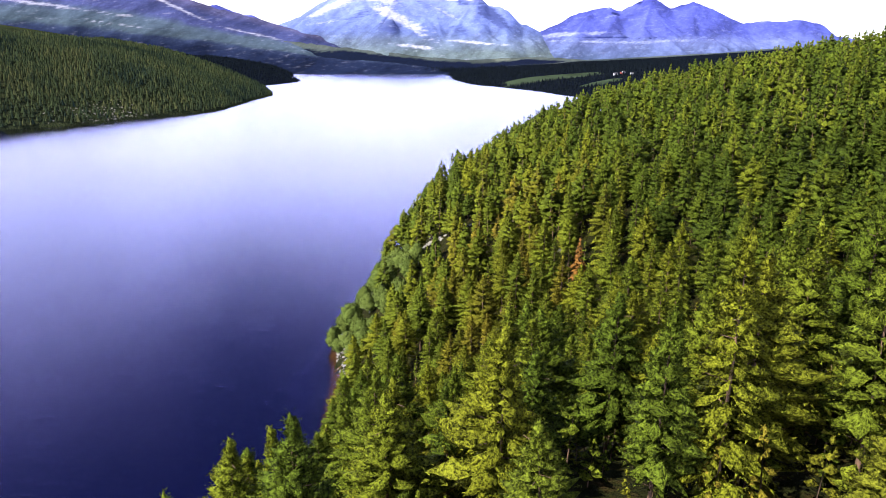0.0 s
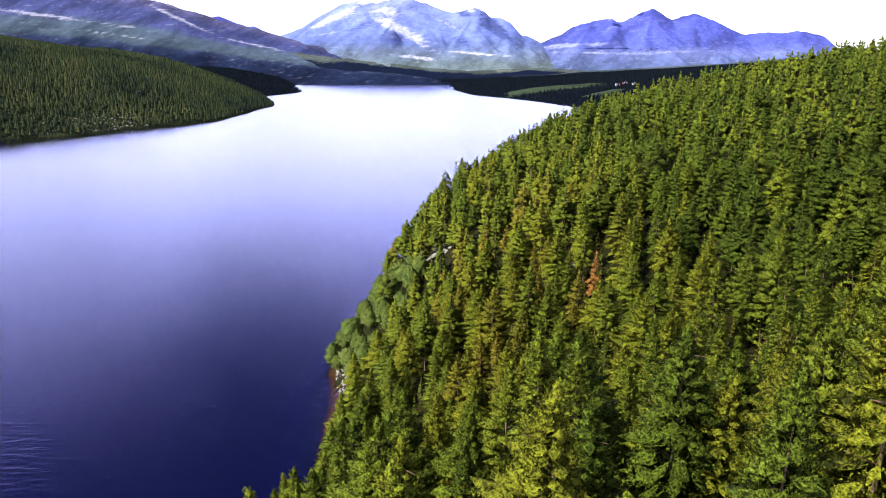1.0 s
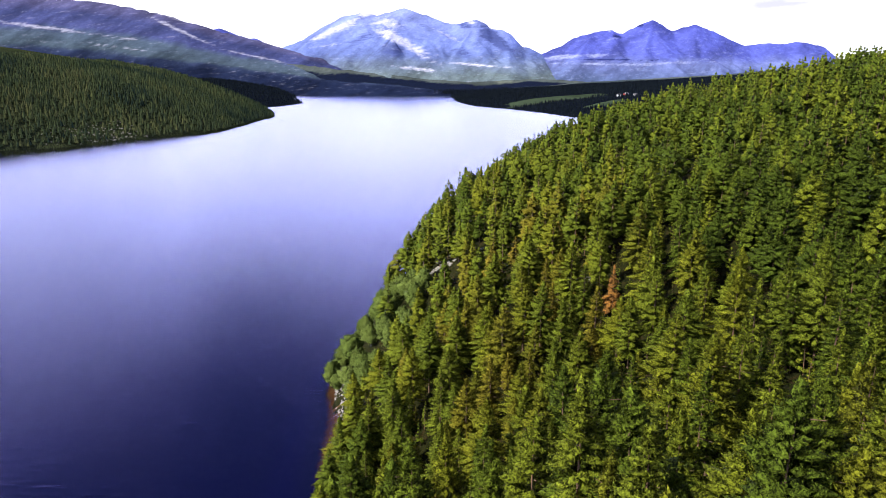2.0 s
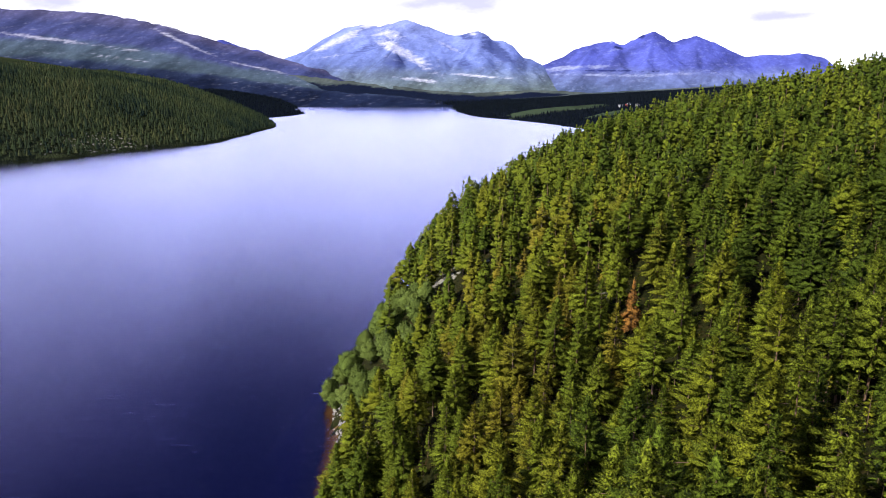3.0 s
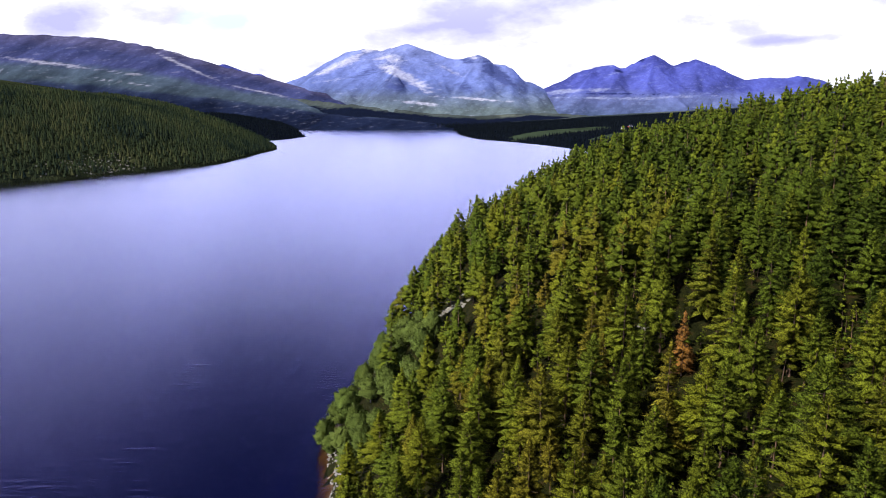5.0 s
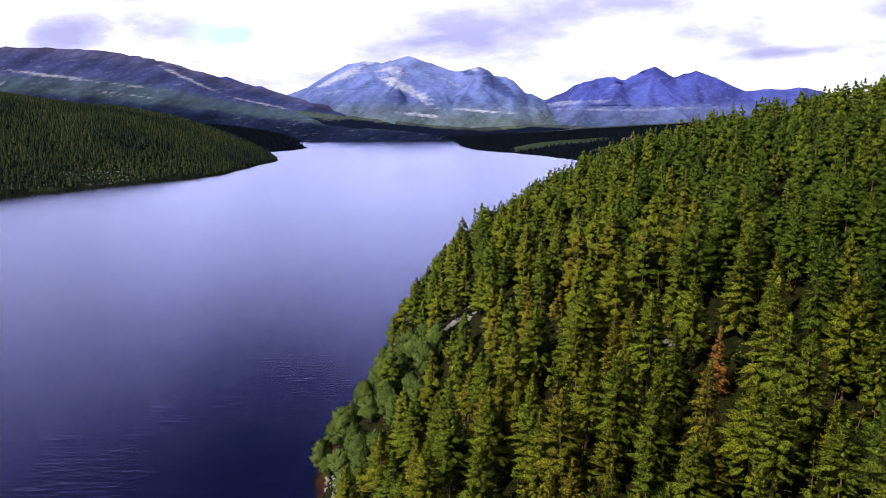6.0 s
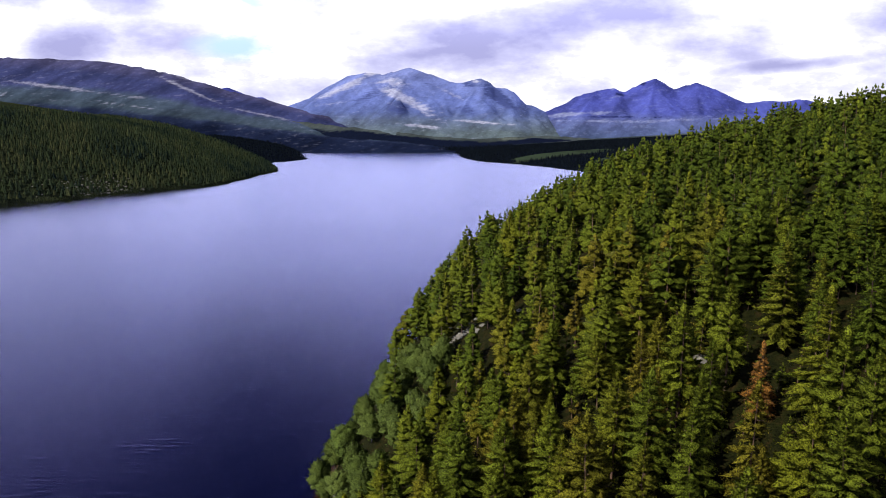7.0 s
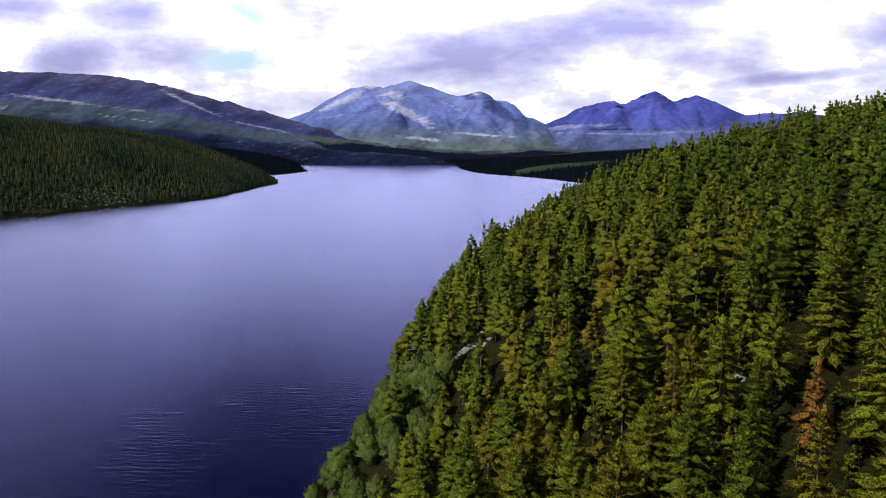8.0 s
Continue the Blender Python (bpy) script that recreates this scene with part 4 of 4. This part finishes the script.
dead = tree_thing("dead_pine", "orange-brown dead conifer standing among green pines", "dead tree", "", *kit(rng, 0, (19, 6, 4, 1, 20, 0.21, 1.25), 6, 14), DEAD_NEEDLES, BARK)
standing(dead, *ORANGE_TREE, 0.70, 0.4, w=0.74)
birch_models = [tree_thing("birch_tree", "grey-green broad-leaved birch leaning over the lake shore", "birch tree", "birches by the shore",
                           *kit(rng, 2, (12, 8, 4, 1, 18, 0.22, 0.85), 6, 8), BIRCH_LEAVES, GREY_BARK) for _ in range(4)]
for i, (bx, by) in enumerate(BIRCHES):
    ob = birch_models[i] if i < 4 else copied(birch_models[i % 4])
    standing(ob, bx, by, rng.uniform(0.75, 1.1) if i > 1 else 1.1, rng.random() * 6.28, w=rng.uniform(0.8, 1.15))
snag_models = [tree_thing("bare_tree", "thin bare grey tree with sparse twigs", "bare tree", "bare trees on the hillside", None,
                          trunk_arrays(rng, 10.0, 0.13, 6, 5, 34, 2.3, 2.0), NEEDLES, GREY_BARK) for _ in range(2)]
for i, (sx, sy, sh) in enumerate(SNAGS):
    ob = snag_models[i] if i < 2 else copied(snag_models[i % 2])
    standing(ob, sx, sy, sh / 10.0, rng.random() * 6.28)


# ---- rocks ----
def rock_mesh(name, rng, mat, flat=0.6, sub=2):
    bm = bmesh.new()
    bmesh.ops.create_icosphere(bm, subdivisions=sub, radius=1.0)
    cuts = [Vector(rng.normal(0, 1, 3)).normalized() for _ in range(9)]
    for v in bm.verts:
        for c in cuts:
            over = v.co.dot(c) - 0.62
            if over > 0:
                v.co -= c * over * 0.92
        v.co += Vector(rng.normal(0, 0.025, 3))
        v.co.z *= flat
    me = bpy.data.meshes.new(name)
    bm.to_mesh(me)
    bm.free()
    me.materials.append(mat)
    return me


stones = [rock_mesh("boulder", rng, STONE, 0.65) for _ in range(6)]
for i in range(290):
    by = rng.uniform(189, 224) if i % 8 else rng.uniform(140, 190)
    bx = float(shore_east(np.array([by]))[0]) + rng.uniform(-0.8, 4.6 if 187 < by < 216 else 2.6)
    ob = tagged(new("boulder", stones[i % 6]), "pale grey boulder at the waterline", "boulder", "boulders along the shore")
    r = rng.uniform(0.30, 0.75)
    z = float(height(np.array([bx]), np.array([by]))[0])
    ob.matrix_basis = Matrix.LocRotScale((bx, by, max(z, -0.3) + r * 0.18), Euler((rng.normal(0, 0.2), rng.normal(0, 0.2), rng.random() * 6.28)), (r, r * rng.uniform(0.7, 1.1), r))
ledges = [rock_mesh("rock_ledge", rng, LEDGE, 0.55, 3) for _ in range(4)]
for i, (lx0, ly0, r, clear) in enumerate(LEDGES):
    ob = tagged(new("rock_ledge", ledges[i % 4]), "pale lichen-covered rock outcrop in the forest slope", "rock", "rock outcrops on the hillside")
    standing(ob, lx0, ly0, r, rng.random() * 6.28, -0.1 * r, r * 1.3)


def stone_scatter(name, label, x, y, sizes, mat):
    """Loose stones in one mesh."""
    base = rock_mesh("stone", rng, mat, 0.6, 1)
    n = len(base.vertices)
    co = np.zeros(n * 3)
    base.vertices.foreach_get("co", co)
    co = co.reshape(-1, 3)
    tri = np.array([list(p.vertices) for p in base.polygons])
    bpy.data.meshes.remove(base)
    z = height(x, y)
    V = [co[:, [0, 1, 2]] * (np.array([1, 1, 1]) * q) @ np.array(Matrix.Rotation(rng.random() * 6.28, 3, "Z")) + np.array([a, b, c + 0.2 * q]) for a, b, c, q in zip(x, y, z, sizes)]
    T = [tri + i * n for i in range(len(x))]
    return tagged(new(name, array_mesh(name, np.concatenate(V), np.concatenate(T), [mat])), label, "stones", kind="stuff")


sy = 1046 + 95 * np.clip(rng.normal(0, 0.45, 240), -1, 1)
sx = shore_west(sy) - 4 - 46 * rng.random(240) ** 1.4
stone_scatter("shore_stones", "pale stones and bare rock along the wooded headland", sx, sy, 0.5 + 2.3 * rng.random(240) ** 2, LEDGE)

q = rng.random(90)
px, py = -13.5 + 11.5 * q + rng.normal(0, 1.3, 90), 244.5 - 12.0 * q + rng.normal(0, 1.5, 90)
stone_scatter("slope_stones", "loose pale stones between pine trunks above the shore", px, py, rng.uniform(0.25, 0.85, 90), LEDGE)

# ---- meadows and farm across the lake ----
def meadow(label, cx, cy, rx, ry, turn, seed):
    """A grass field draped on the ground, with an uneven edge."""
    a = np.linspace(0, 2 * np.pi, 48, endpoint=False)
    edge = 1 + 0.30 * fbm(np.cos(a) * 2, np.sin(a) * 2, 0.7, 3, seed)
    V, T = [], []
    rings = 9
    for k in range(rings):
        f = k / (rings - 1)
        u, v = rx * edge * np.cos(a) * f, ry * edge * np.sin(a) * f
        x, y = cx + u * math.cos(turn) - v * math.sin(turn), cy + u * math.sin(turn) + v * math.cos(turn)
        V.append(np.column_stack([x, y, height(x, y) + 2.0 * (1 - f ** 4) + 0.2]))
    for k in range(rings - 1):
        i = k * 48 + np.arange(48)
        j = k * 48 + (np.arange(48) + 1) % 48
        T += [np.stack([i, i + 48, j + 48], 1), np.stack([i, j + 48, j], 1)]
    return tagged(new("meadow", array_mesh("meadow", np.concatenate(V), np.concatenate(T), [GRASS], smooth_faces=True)), label, "field", "fields across the lake", "structure")


for words, *field in MEADOWS:
    meadow(words, *field)


def house(label, x, y, turn, L, W, H, wall, chimney=True):
    root = tagged(new("farmhouse"), label, "house", "farm buildings across the lake")
    z = float(height(np.array([x]), np.array([y]))[0]) - 0.3
    root.matrix_basis = Matrix.LocRotScale((x, y, z), Euler((0, 0, turn)), None)
    rise_ = W * 0.42

    def box(name, c, d, mat, parent):
        bm = bmesh.new()
        bmesh.ops.create_cube(bm, size=1.0, matrix=Matrix.LocRotScale(c, None, d))
        me = bpy.data.meshes.new(name)
        bm.to_mesh(me)
        bm.free()
        me.materials.append(mat)
        return part(name, me, parent)

    bm = bmesh.new()
    pts = [(-W / 2, 0), (W / 2, 0), (W / 2, H), (0, H + rise_), (-W / 2, H)]
    ends = [[bm.verts.new((sx, yy, zz)) for yy, zz in pts] for sx in (-L / 2, L / 2)]
    bm.faces.new(ends[0][::-1])
    bm.faces.new(ends[1])
    for q in range(5):
        bm.faces.new((ends[0][q], ends[0][(q + 1) % 5], ends[1][(q + 1) % 5], ends[1][q]))
    me = bpy.data.meshes.new("wall")
    bmesh.ops.recalc_face_normals(bm, faces=bm.faces)
    bm.to_mesh(me)
    bm.free()
    me.materials.append(wall)
    part("wall", me, root)
    slope = math.atan2(rise_, W / 2)
    run = (W / 2 + 0.5) / math.cos(slope)
    for sgn in (-1, 1):
        bm = bmesh.new()
        c = Vector((0, sgn * (W / 4 + 0.15), H + rise_ / 2 + 0.12))
        bmesh.ops.create_cube(bm, size=1.0, matrix=Matrix.LocRotScale(c, Euler((-sgn * slope, 0, 0)), (L + 0.8, run, 0.2)))
        me = bpy.data.meshes.new("roof")
        bm.to_mesh(me)
        bm.free()
        me.materials.append(ROOF)
        part("roof", me, root)
    if chimney:
        box("chimney", Vector((L * 0.15, 0, H + rise_ + 0.4)), (0.8, 0.8, 1.6), STONE, root)
    box("door", Vector((L * 0.42, -W / 2 - 0.02, 1.05)), (1.0, 0.08, 2.1), ROOF, root)
    for q in range(3):
        box("window", Vector((-L * 0.3 + q * L * 0.3, -W / 2 - 0.02, H * 0.55)), (1.2, 0.08, 1.3), WINDOW, root)
    return root


for hx0, hy0, tn, L, W, H, white in [(508, 2150, 0.3, 12, 8, 5, 1), (530, 2170, 1.2, 16, 8, 5, 0), (556, 2140, 0.1, 10, 7, 4.5, 1), (545, 2200, 0.6, 10, 7, 4.5, 1),
                                        (-200, 3549, 0.2, 13, 8, 5, 1), (-172, 3551, 0.9, 10, 7, 4.5, 1), (-236, 3550, 0.1, 11, 7, 4.5, 1), (-140, 3552, 0.4, 12, 8, 5, 0)]:
    house("white wooden farmhouse with a dark roof" if white else "long red barn with a dark roof", hx0, hy0, tn, L, W, H, HOUSE_WHITE if white else HOUSE_RED, bool(white))
